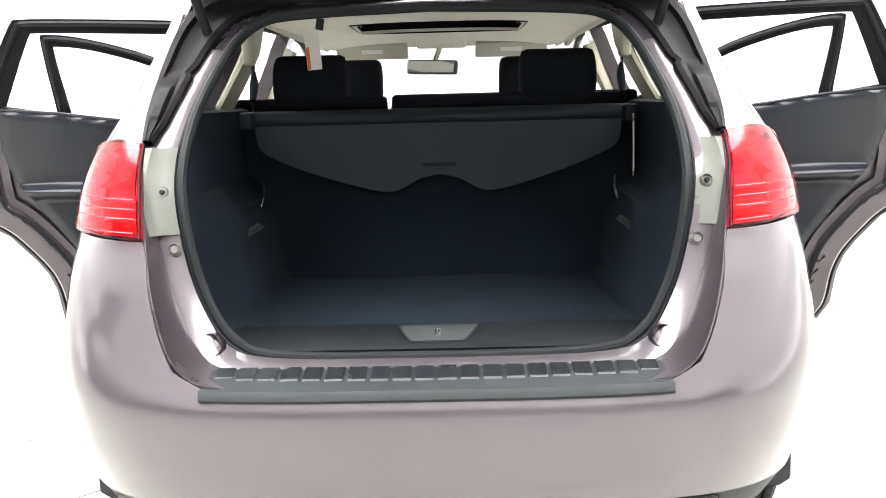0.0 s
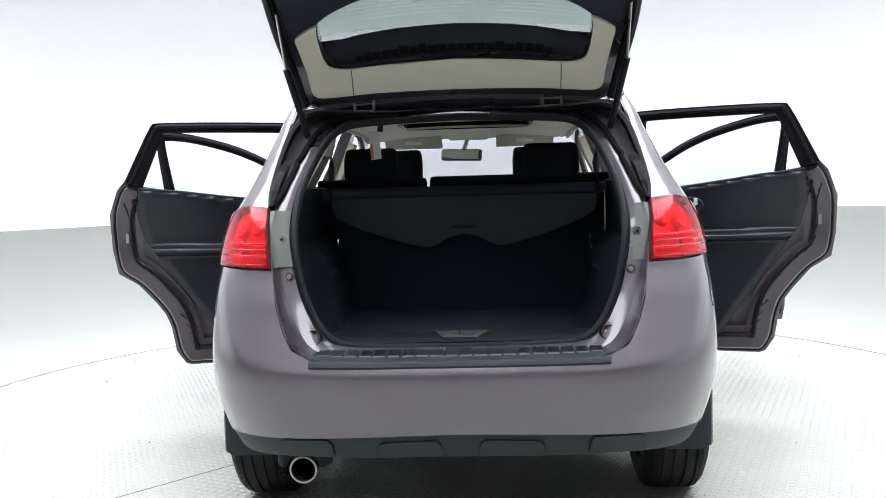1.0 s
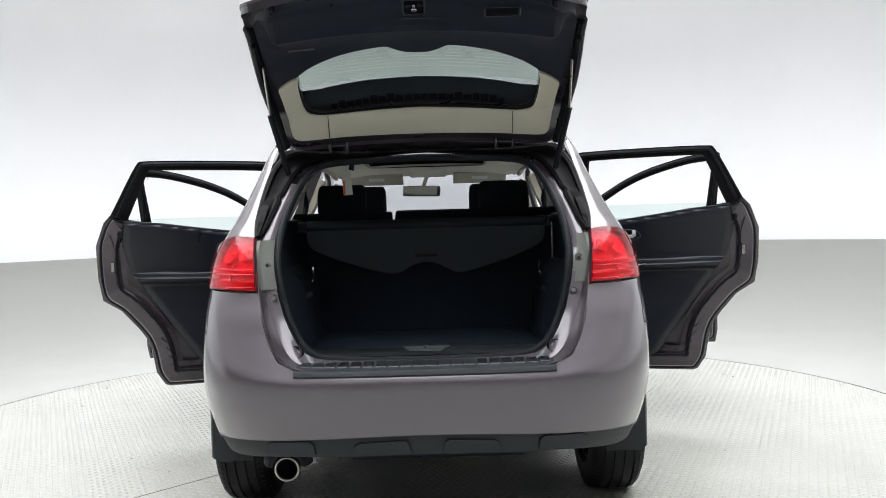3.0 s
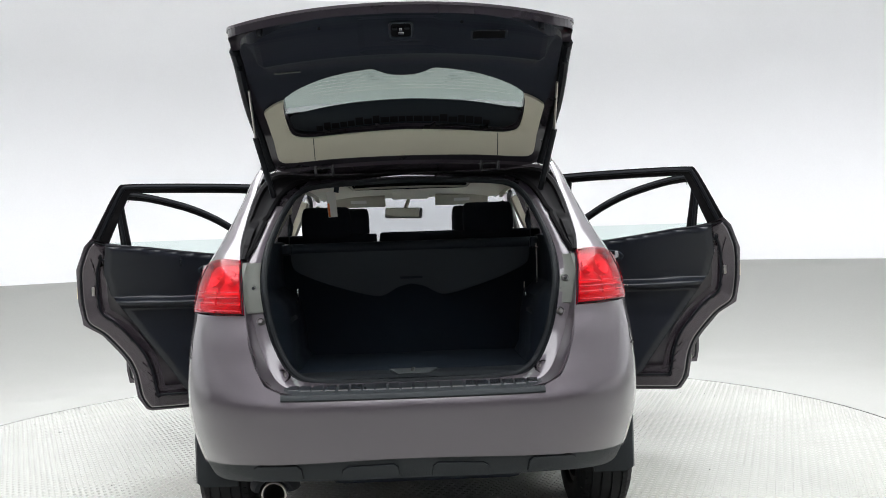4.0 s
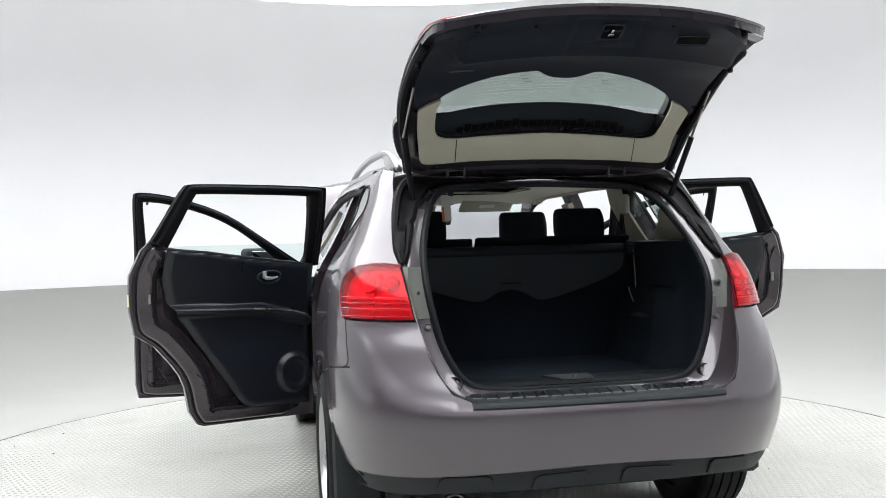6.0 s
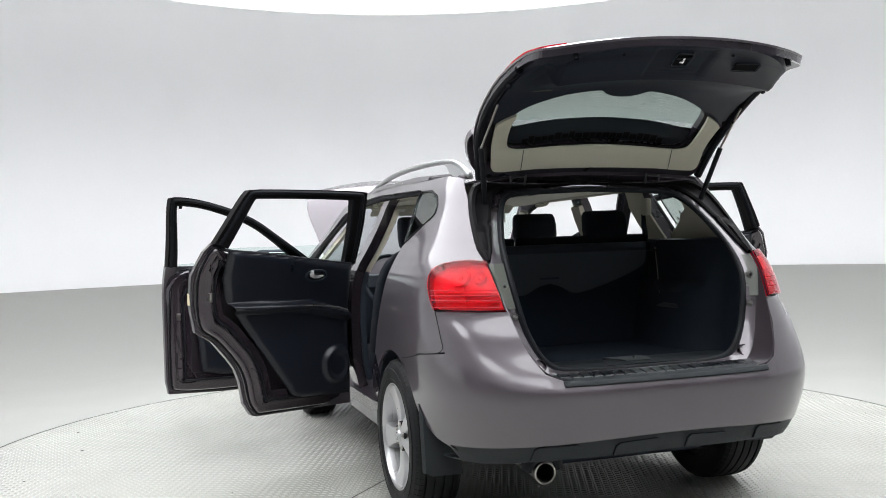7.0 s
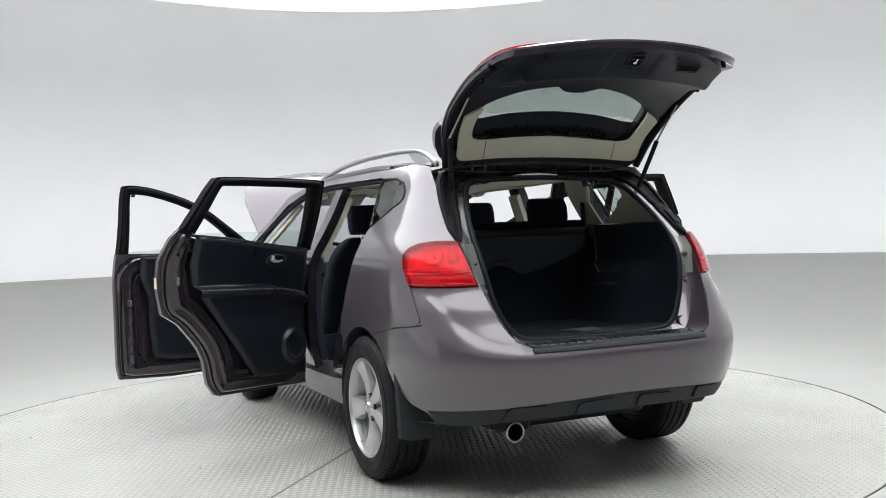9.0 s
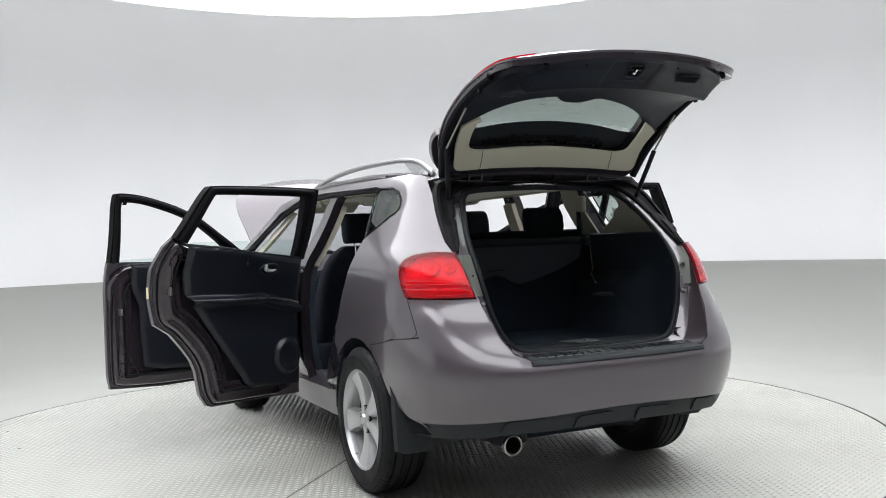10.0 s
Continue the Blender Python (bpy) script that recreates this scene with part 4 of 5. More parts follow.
    part("cap_badge", lathe([(0.012, 0.0985), (0.018, 0.0995), (0.02, 0.098), (0.016, 0.096)], Matrix(), 20), CHROME, w)
    for k in range(5):
        a = radians(72 * k + SPOKE_TURN + 36)
        m2 = Matrix.Translation((0.055 * math.cos(a), 0.055 * math.sin(a), 0.010))
        part("nut_well", lathe([(0.0, 0.068), (0.013, 0.068), (0.0155, 0.072), (0.016, 0.06), (0, 0.06)], m2, 14), BARREL, w)
        part("wheel_nut", lathe([(0, 0.078), (0.007, 0.078), (0.009, 0.070), (0.009, 0.03), (0, 0.03)], m2, 10), STEEL, w)
    part("brake_disc", lathe([(0.0, -0.02), (0.14, -0.02), (0.14, -0.04), (0.0, -0.04)], Matrix(), 40), BLACK, w)
    part("brake_drum", lathe([(0.0, -0.03), (0.205, -0.03), (0.205, -0.05), (0, -0.05)], Matrix(), 30), BLACK, w)


for g in (1, -1):
    for hy in (HUB_Y, HUB_Y + 2.69):
        make_wheel(g, hy)

# ---- doors ----
def lean(z):
    return WIDTH(z) - 0.874 if z > 0.95 else 0.0


def inset(poly, d):
    pts = [Vector((a, b)) for a, b in poly]
    c = sum((p.x * q.y - q.x * p.y) for p, q in zip(pts, pts[1:] + pts[:1]))
    sg = 1 if c > 0 else -1
    out = []
    n = len(pts)
    for i in range(n):
        e1 = (pts[i] - pts[i - 1]).normalized()
        e2 = (pts[(i + 1) % n] - pts[i]).normalized()
        nn = Vector((-(e1.y + e2.y), e1.x + e2.x)) * sg
        nn = nn / max(0.6, nn.length ** 2 / 2 + 0.3) if nn.length > 1e-6 else nn
        out.append(tuple(pts[i] + nn * d))
    return out


def make_door(name, g, hinge_y, lift, tip, lower, frame_out, frame_in, trim, glass_poly, label, arm, arm_end):
    d = Vector((tip[0] + 0.86, tip[1] - hinge_y)).normalized()
    ang = math.degrees(math.atan2(d.y, g * -d.x))
    m = Matrix.Translation((g * 0.86, hinge_y, lift)) @ pose(0, 0, 0, 0, 0, ang)

    def place(u, z, t):
        return Vector((u, g * (lean(z) + t), z))

    def at(off):
        return lambda u, z, t: place(u, z, t + off)
    door = part(name, panel(lower, place, 0.03, 0.06, 0.05), PAINT, car, label)
    door.matrix_basis = m
    edge = [(p.x, p.y) for p in rounded([(a, b, 0) for a, b in inset(lower, 0.010)], 2, True, 0.2)]
    press = [(0.0, 0.029), (0.005, 0.032), (0.012, 0.050), (0.018, 0.078), (0.024, 0.086), (0.034, 0.089), (0.062, 0.090), (0.070, 0.094), (0.078, 0.097), (0.10, 0.098), (0.112, 0.094), (0.122, 0.093), (0.15, 0.094)]
    rings = [[place(u, z, -v) for u, z in inset(edge, d)] for d, v in press]
    part("inner_panel", loft(rings, True), PAINT_SHADED, door, "pressed painted inner door panel")
    ring = rounded([place(u, z, -0.060) for u, z in inset(lower, 0.020)], 2, True)
    part("door_seal", tube(ring, 0.0045, 8, True), RUBBER, door)
    ring = [place(u, z, -0.104) for u, z in inset(lower, 0.108)]
    part("inner_seal", tube(rounded(ring, 2, True), 0.0065, 8, True), RUBBER, door)
    rim_in = inset(edge, 0.092)
    for k in (0.06, 0.16, 0.26, 0.36, 0.44, 0.52):
        u, z = rim_in[int(k * len(rim_in))]
        part("panel_plug", lathe([(0, 0.003), (0.006, 0.003), (0.008, 0.0), (0, -0.002)], Matrix.Translation(place(u, z, -0.097)) @ pose(0, 0, 0, 90 * g), 12), RUBBER, door)
    frame_out, frame_in = ([(p.x, p.y) for p in rounded([(a, b, 0) for a, b in f], 2)] for f in (frame_out, frame_in))
    u_shape = frame_out + frame_in[::-1]
    part("window_frame", panel(u_shape, at(-0.01), 0.055, 0.06, 0.04), RUBBER_GLOSS, door, "black window frame")
    mid = [tuple((Vector(a) * 0.62 + Vector(b) * 0.38)) for a, b in zip(frame_out, frame_in)]
    part("frame_seal", tube([place(u, z, -0.068) for u, z in mid], 0.011, 8), RUBBER, door)
    part("frame_channel", tube([place(u, z, -0.055) for u, z in frame_in], 0.007, 6), RUBBER, door)
    def from_edge(u, z):
        best = 9.0
        for (a0, b0), (a1, b1) in zip(trim, trim[1:] + trim[:1]):
            du, dz = a1 - a0, b1 - b0
            k = max(0.0, min(1.0, ((u - a0) * du + (z - b0) * dz) / (du * du + dz * dz)))
            best = min(best, math.hypot(u - a0 - k * du, z - b0 - k * dz))
        return best

    def bump(v, lo, hi):
        return 0.0 if v <= lo or v >= hi else 0.5 - 0.5 * math.cos(2 * math.pi * (v - lo) / (hi - lo))

    def step(v, lo, hi):
        q = max(0.0, min(1.0, (v - lo) / (hi - lo)))
        return q * q * (3 - 2 * q)

    def relief(u, z):
        za = arm(u)
        d = 0.112 + 0.022 * math.sqrt(min(1.0, from_edge(u, z) / 0.03))
        d += 0.020 * bump(z, za - 0.01, za + 0.34)
        d += 0.052 * (step(z, za - 0.045, za - 0.014) - step(z, za - 0.004, za + 0.020)) * step(u, 0.02, 0.08) * (1 - step(u, arm_end - 0.05, arm_end))
        d -= 0.010 * bump(z, za - 0.26, za - 0.05) * bump(u, 0.10, arm_end)
        r = math.hypot(u - 0.15, (z - 0.573) * 0.9)
        d += 0.022 * (1 - step(r, 0.072, 0.100)) - 0.010 * (1 - step(r, 0.045, 0.070))
        return d
    part("door_trim", panel(trim, lambda u, z, t: place(u, z, -relief(u, z) - 0.5 * t if t else -relief(u, z)), 0.012, 0.012, 0.012), TRIM, door, "black moulded door trim")
    part("belt_seal", tube([place(u, z, -0.116) for u, z in sorted(q for q in trim if q[1] > 1.085)], 0.0075, 6), RUBBER, door, "black belt line seal")
    gl_ = part("door_glass", panel(glass_poly, at(-0.033), 0.004, 0.1, 0.1), GLASS, door, "half lowered door glass")
    gl_.visible_shadow = False
    return door, place


REAR_LOWER = [(0.0, 0.33), (0.60, 0.335), (0.628, 0.345), (0.67, 0.41), (0.69, 0.535), (0.715, 0.60), (0.753, 0.655), (0.834, 0.752), (0.925, 0.812), (0.946, 0.93), (0.952, 1.10), (0.912, 1.22), (0.872, 1.265), (0.80, 1.235), (0.45, 1.175), (0.0, 1.12)]
REAR_OUT = [(0.875, 1.262), (0.752, 1.512), (0.728, 1.528), (0.04, 1.522), (0.015, 1.50), (-0.012, 1.12)]
REAR_IN = [(0.80, 1.235), (0.70, 1.48), (0.685, 1.488), (0.11, 1.482), (0.098, 1.47), (0.055, 1.128)]
REAR_TRIM = [(0.06, 0.405), (0.38, 0.415), (0.43, 0.44), (0.49, 0.532), (0.695, 0.828), (0.792, 0.968), (0.826, 1.082), (0.815, 1.222), (0.62, 1.203), (0.45, 1.178), (0.05, 1.125)]
REAR_GLASS = [(0.05, 1.0), (0.80, 1.0), (0.80, 1.235), (0.50, 1.236), (0.065, 1.236)]
FRONT_LOWER = [(0.0, 0.32), (0.687, 0.317), (1.04, 0.34), (1.055, 0.42), (1.055, 0.742), (1.054, 1.134), (0.5, 1.12), (0.0, 1.10)]
FRONT_OUT = [(1.054, 1.13), (1.105, 1.53), (1.09, 1.552), (0.89, 1.53), (0.574, 1.44), (0.305, 1.28), (0.03, 1.12)]
FRONT_IN = [(0.995, 1.13), (1.06, 1.49), (1.045, 1.505), (0.87, 1.485), (0.57, 1.395), (0.32, 1.245), (0.15, 1.12)]
FRONT_TRIM = [(0.06, 0.40), (0.72, 0.438), (0.85, 0.468), (0.875, 0.70), (0.87, 0.85), (0.925, 0.98), (0.94, 1.112), (0.5, 1.11), (0.06, 1.09)]
FRONT_GLASS = [(0.10, 1.0), (0.99, 1.0), (0.99, 1.145), (0.2, 1.16)]
for g in (1, -1):
    door, place = make_door("rear_door", g, 2.177, 0.004 if g > 0 else 0.0, (-1.72, 1.838 if g < 0 else 1.862), REAR_LOWER, REAR_OUT, REAR_IN, REAR_TRIM, REAR_GLASS, "open rear door with black trim", lambda u: 0.93 - 0.02 * (0.645 - u) / 0.6 - 0.065 * max(0.0, (0.645 - u) / 0.6 - 0.55) / 0.45, 0.82)
    part("armrest_trim", tube([place(u, z, -0.186) for u, z in ((0.38, 0.917), (0.25, 0.909), (0.16, 0.893), (0.10, 0.875))], 0.004, 6), STEEL, door, "bright armrest trim")
    bez = [place(0.285 + 0.055 * math.cos(a) * (1 + 0.25 * (math.cos(a) > 0)), 1.072 + 0.030 * math.sin(a), -0.156) for a in (2 * math.pi * k / 24 for k in range(24))]
    part("handle_bezel", tube(bez, 0.006, 6, True), BLACK, door)
    part("handle_recess", panel([(0.245, 1.055), (0.335, 1.05), (0.34, 1.092), (0.245, 1.094)], lambda u, z, t: place(u, z, t - 0.154), 0.002), RUBBER, door)
    part("inner_handle", tube([place(u, z, v) for u, z, v in ((0.25, 1.07, -0.158), (0.28, 1.064, -0.167), (0.315, 1.068, -0.171), (0.33, 1.084, -0.168))], [0.005, 0.008, 0.010, 0.009], 8), ALLOY, door, "chrome inner door handle")
    part("lock_knob", block(0.315, 0.333, -0.010, 0.010, 1.066, 1.100, 0.005, m=Matrix.Translation((0, g * (lean(1.08) - 0.166), 0))), ALLOY, door)
    part("door_latch", block(0.868, 0.882, -0.02, 0.02, 0.965, 1.01, 0.003, m=Matrix.Translation((0, g * -0.105, 0))), STEEL, door, "steel door latch")
    part("door_label", block(0.9465, 0.9505, -0.011, 0.011, 0.95, 1.01, 0.001, 1, m=Matrix.Translation((0, g * -0.015, 0))), YELLOW, door, "cream sticker")
    beads = [[(0.885, 1.15), (0.858, 1.06), (0.872, 0.98), (0.845, 0.90)], [(0.845, 0.885), (0.80, 0.845), (0.772, 0.80)], [(0.648, 0.60), (0.622, 0.575)], [(0.625, 0.55), (0.60, 0.525)], [(0.61, 0.505), (0.575, 0.475)], [(0.60, 0.46), (0.555, 0.43), (0.50, 0.415)]]
    for b in beads:
        part("panel_bead", tube(rounded([place(u, z, -0.0985) for u, z in b], 2), 0.0038, 6), PAINT_SHADED, door)
    hng = part("door_check", block(-0.04, 0.02, -0.02, 0.02, 0.62, 0.66, 0.005, m=Matrix.Translation((0, g * -0.08, 0))), BLACK, door)
    fdoor, place = make_door("front_door", g, 3.30, 0.004 if g > 0 else 0.0, (-1.847, 2.947), FRONT_LOWER, FRONT_OUT, FRONT_IN, FRONT_TRIM, FRONT_GLASS, "open front door with black trim", lambda u: 0.94 - 0.03 * (0.83 - u), 0.80)
    part("door_latch", block(0.985, 1.0, -0.02, 0.02, 0.80, 0.84, 0.003, m=Matrix.Translation((0, g * -0.105, 0))), STEEL, fdoor, "steel door latch")
    part("door_label", block(1.006, 1.011, -0.012, 0.012, 0.93, 1.0, 0.001, 1, m=Matrix.Translation((0, g * -0.075, 0))), YELLOW, fdoor, "cream sticker")
    beads = [[(1.005, 0.70), (0.985, 0.60), (0.90, 0.455), (0.88, 0.42), (0.90, 0.405), (1.0, 0.41), (1.01, 0.45), (1.006, 0.60)], [(0.955, 0.555), (0.99, 0.56)], [(0.92, 0.50), (0.96, 0.505), (1.0, 0.50)], [(0.99, 0.80), (0.965, 0.86), (0.985, 0.93)]]
    for b in beads:
        part("panel_bead", tube(rounded([place(u, z, -0.099) for u, z in b], 2), 0.0035, 6), PAINT_SHADED, fdoor)
    # mirror on the front door
    shell = part("door_mirror", block(0.12, 0.32, 0.035, 0.20, 1.085, 1.215, 0.035, 4, m=Matrix.Diagonal((1, g, 1, 1))), BLACK, fdoor, "black door mirror")
    part("mirror_glass", block(0.145, 0.295, 0.030, 0.034, 1.105, 1.195, 0.0015, 1, m=Matrix.Diagonal((1, g, 1, 1))), MIRROR, shell)

# ---- tailgate ----
GATE_Y = lerp_table([(0, 0.80), (0.08, 0.755), (0.2, 0.70), (0.4, 0.53), (0.6, 0.33), (0.75, 0.155), (0.9, -0.03), (1.0, -0.165)])
GATE_Z = lerp_table([(0, 1.525), (0.08, 1.575), (0.2, 1.68), (0.4, 1.82), (0.6, 1.915), (0.75, 1.952), (0.86, 1.965), (0.93, 1.962), (1.0, 1.945)])


def gate_point(x, q, t=0.0):
    """The gate's outer skin at x and q; t inwards."""
    e = 0.01
    ty, tz = GATE_Y(min(1, q + e)) - GATE_Y(max(0, q - e)), GATE_Z(min(1, q + e)) - GATE_Z(max(0, q - e))
    l = math.hypot(ty, tz)
    ny, nz = tz / l, -ty / l            # outward: up and forward
    drop = 0.26 * x * x
    back = 0.16 * abs(x / 0.69) ** 3 * q ** 4
    return Vector((x, GATE_Y(q) + back + ny * (-drop * 0.55 - t), GATE_Z(q) - nz * (drop * 0.55 + t)))


def halves(poly, place, thick, da=0.03, db=0.015, soft=2):
    if soft:
        out, chain = [], []
        for a, b in poly:
            chain.append((a, b, 0))
            if a == 0:
                out += [(p.x, p.y) for p in rounded(chain, soft)]
                chain = []
        poly = out
    bm = panel(poly, place, thick, da, db)
    return panel(flip(poly), place, thick, da, db, bm)


def gate_at(off, depth=None):
    return lambda x, q, t: gate_point(x, q, (depth(x, q) if depth else 0.0) + off - t)


GLASS_EDGE = [(0.0, 0.200), (0.2, 0.190), (0.35, 0.176), (0.41, 0.178), (0.445, 0.205), (0.46, 0.27), (0.464, 0.36), (0.452, 0.40), (0.40, 0.445), (0.30, 0.49), (0.20, 0.515), (0.12, 0.53)]
GATE_OUT = [(0.0, 1.0), (0.25, 0.997), (0.42, 0.992), (0.535, 0.978), (0.572, 0.925), (0.577, 0.85), (0.588, 0.76), (0.596, 0.64), (0.606, 0.48), (0.61, 0.34), (0.59, 0.2), (0.56, 0.08), (0.53, 0.02), (0.48, 0.0), (0.0, 0.0)]
tailgate = part("tailgate", halves(GATE_OUT[::-1] + [(0.0, 0.53)] + GLASS_EDGE[::-1], gate_at(0.0), 0.009), PAINT, car, "raised tailgate")
# shade-toned paint laid over the lip, nearly to the gate's edge
part("gate_frame", halves([(0.0, 0.048), (0.50, 0.044), (0.535, 0.07), (0.577, 0.2), (0.605, 0.34), (0.602, 0.48), (0.592, 0.64), (0.584, 0.76), (0.5735, 0.85), (0.568, 0.924), (0.532, 0.9755), (0.42, 0.990), (0.25, 0.995), (0.0, 0.998), (0.0, 0.53)] + GLASS_EDGE[::-1], gate_at(0.0095), 0.024), SHADE_DEEP, tailgate, "inner gate frame in body paint darkened as shade")
pane = part("rear_window", halves([(0.0, 0.17), (0.40, 0.14), (0.45, 0.17), (0.485, 0.36), (0.47, 0.43), (0.30, 0.52), (0.0, 0.56)], gate_at(0.004), 0.004), TINT, tailgate, "tinted heated rear window")
pane.visible_shadow = False
part("shade_band", halves([(0.0, 0.202), (0.2, 0.192), (0.34, 0.179), (0.40, 0.181), (0.446, 0.208), (0.458, 0.262), (0.442, 0.278), (0.3, 0.303), (0.15, 0.314), (0.0, 0.318)], gate_at(0.0095), 0.001), BAND, tailgate, "dark film band")
for k in range(9):
    q = 0.37 + 0.017 * k
    part("heater_wire", tube([gate_point(x, q - 0.12 * x * x, 0.010) for x in (-0.42 + 0.84 * i / 16 for i in range(17))], 0.0006, 4), STEEL, tailgate)
rng = random.Random(4)
x = -0.355
while x < 0.335:
    w = rng.choice((0.026, 0.030, 0.034))
    foot = 0.2105 - 0.20 * x * x
    tall = rng.choice((0.026, 0.026, 0.036))
    o = [(x, foot), (x + w, foot), (x + w, foot + tall), (x, foot + tall)]
    part("letter_bar", panel(o, gate_at(0.012), 0.0008, 0.05, 0.05), VINYL, tailgate)
    x += w + 0.0045
BEIGE_DEPTH = lambda x, q: 0.044 + 0.012 * min(1, abs(q - 0.02) * 8)
part("gate_upper_trim", halves([(0.0, 0.086), (0.30, 0.086), (0.46, 0.082), (0.506, 0.088), (0.514, 0.125), (0.522, 0.22), (0.532, 0.32), (0.536, 0.355), (0.533, 0.362), (0.50, 0.388), (0.457, 0.408), (0.455, 0.40), (0.465, 0.36), (0.461, 0.27), (0.446, 0.205), (0.411, 0.178), (0.35, 0.176), (0.2, 0.190), (0.0, 0.200)], gate_at(0.0, BEIGE_DEPTH), 0.012), BEIGE, tailgate, "beige upper gate trim")
for g in (1, -1):
    part("trim_joint", tube([gate_point(g * 0.365, q, 0.0685) for q in (0.088, 0.12, 0.15, 0.176)], 0.0016, 5), BLACK, tailgate)
FACE = ((0.38, 0.036), (0.50, 0.036), (0.56, 0.050), (0.70, 0.092), (0.80, 0.120), (0.828, 0.129), (0.836, 0.130), (0.842, 0.126), (0.89, 0.090), (0.94, 0.052), (0.972, 0.026), (0.985, 0.015))
DEPTH = lerp_table(FACE)


def TRIM_DEPTH(x, q):
    k = max(0.0, min(1.0, (abs(x) - 0.465) / 0.055))
    k = k * k * (3 - 2 * k)
    c = max(0.0, min(1.0, (0.13 - abs(x + 0.005)) / 0.014)) * max(0.0, min(1.0, (q - 0.842) / 0.012)) * max(0.0, min(1.0, (0.97 - q) / 0.02))
    return DEPTH(q) * (1 - k) + min(0.042, DEPTH(q)) * k - 0.009 * c * c * (3 - 2 * c)


part("gate_lower_trim", halves([(0.0, 0.482), (0.04, 0.485), (0.08, 0.50), (0.105, 0.525), (0.12, 0.533), (0.135, 0.53), (0.20, 0.515), (0.30, 0.49), (0.40, 0.445), (0.452, 0.405), (0.455, 0.398), (0.50, 0.378), (0.53, 0.352), (0.537, 0.348), (0.545, 0.36), (0.560, 0.45), (0.562, 0.58), (0.556, 0.70), (0.548, 0.80), (0.53, 0.87), (0.49, 0.925), (0.40, 0.965), (0.26, 0.98), (0.0, 0.985)], lambda x, q, t: gate_point(x, q, TRIM_DEPTH(x, q) + 0.012 if t else 0.022), 0.012, 0.02, 0.01), GATE_TRIM, tailgate, "black moulded lower gate trim")
FACE_RUN = gate_point(0, 0.95, DEPTH(0.95)) - gate_point(0, 0.87, DEPTH(0.87))
FACE_TILT = math.degrees(math.atan2(abs(FACE_RUN.y), abs(FACE_RUN.z)))


def on_face(x, q, off=0.0):
    """A placement on the trim's end face, whose -y points out of it."""
    return Matrix.Translation(gate_point(x, q, TRIM_DEPTH(x, q) + 0.011)) @ pose(0, 0, 0, FACE_TILT) @ Matrix.Translation((0, -off, 0))


latch = part("gate_latch", block(-0.034, 0.034, -0.003, 0.004, -0.034, 0.034, 0.003, m=on_face(0, 0.912)), VINYL, tailgate, "black tailgate latch plate")
part("latch_bezel", tube([on_face(0, 0.912, 0.004) @ Vector((x, 0, z)) for x, y, z in rounded([(-0.036, 0, -0.036), (0.036, 0, -0.036), (0.036, 0, 0.036), (-0.036, 0, 0.036)], 2, True, 0.12)], 0.0045, 6, True), BLACK, latch)
part("latch_hook", block(-0.005, 0.004, -0.010, 0.0, -0.002, 0.018, 0.003, m=on_face(0, 0.912, 0.003)), CHROME, latch, "bright steel latch claw")
part("latch_claw", block(-0.010, 0.008, -0.008, 0.0, -0.016, -0.003, 0.003, m=on_face(0.001, 0.912, 0.003)), CHROME, latch, "bright steel latch claw")
part("latch_arm", block(-0.028, -0.012, -0.006, 0.0, 0.004, 0.014, 0.002, m=on_face(0, 0.912, 0.003)), SEAL, latch)
part("latch_spring", block(0.012, 0.028, -0.006, 0.0, 0.006, 0.016, 0.002, m=on_face(0, 0.912, 0.003)), SEAL, latch)
part("latch_moulding", tube([on_face(x, 0.872, 0.0) @ Vector((0, 0, 0)) for x in (-0.075, -0.04, 0.0, 0.05, 0.09)], [0.001, 0.0035, 0.004, 0.0035, 0.001], 6), GATE_TRIM, tailgate)
# no hollow here: a flat near-black plate stands for the recess's shade
pull = part("pull_recess_shade", block(-0.052, 0.052, -0.002, 0.002, -0.018, 0.018, 0.0015, m=on_face(0.285, 0.912, 0.0015)), VINYL, tailgate, "pull handle recess, its shade a flat black plate")
part("pull_lip", tube([on_face(0.285, 0.912, 0.004) @ Vector((x, 0, z)) for x, y, z in rounded([(-0.058, 0, -0.023), (0.058, 0, -0.023), (0.058, 0, 0.021), (-0.058, 0, 0.021)], 2, True, 0.1)], 0.0018, 6, True), GATE_TRIM, pull)
part("courtesy_lamp", panel([(-0.46, 0.60), (-0.37, 0.58), (-0.37, 0.60), (-0.46, 0.62)], gate_at(0.0125, TRIM_DEPTH), 0.003, 0.02, 0.01), BACKING, tailgate, "clear courtesy lamp")
for x, q in ((-0.26, 0.945), (0.195, 0.95)):
    part("trim_clip", lathe([(0, 0.004), (0.005, 0.003), (0.006, -0.003), (0, -0.003)], Matrix.Translation(gate_point(x, q, TRIM_DEPTH(x, q) + 0.013)) @ pose(0, 0, 0, 150), 10), RUBBER, tailgate)
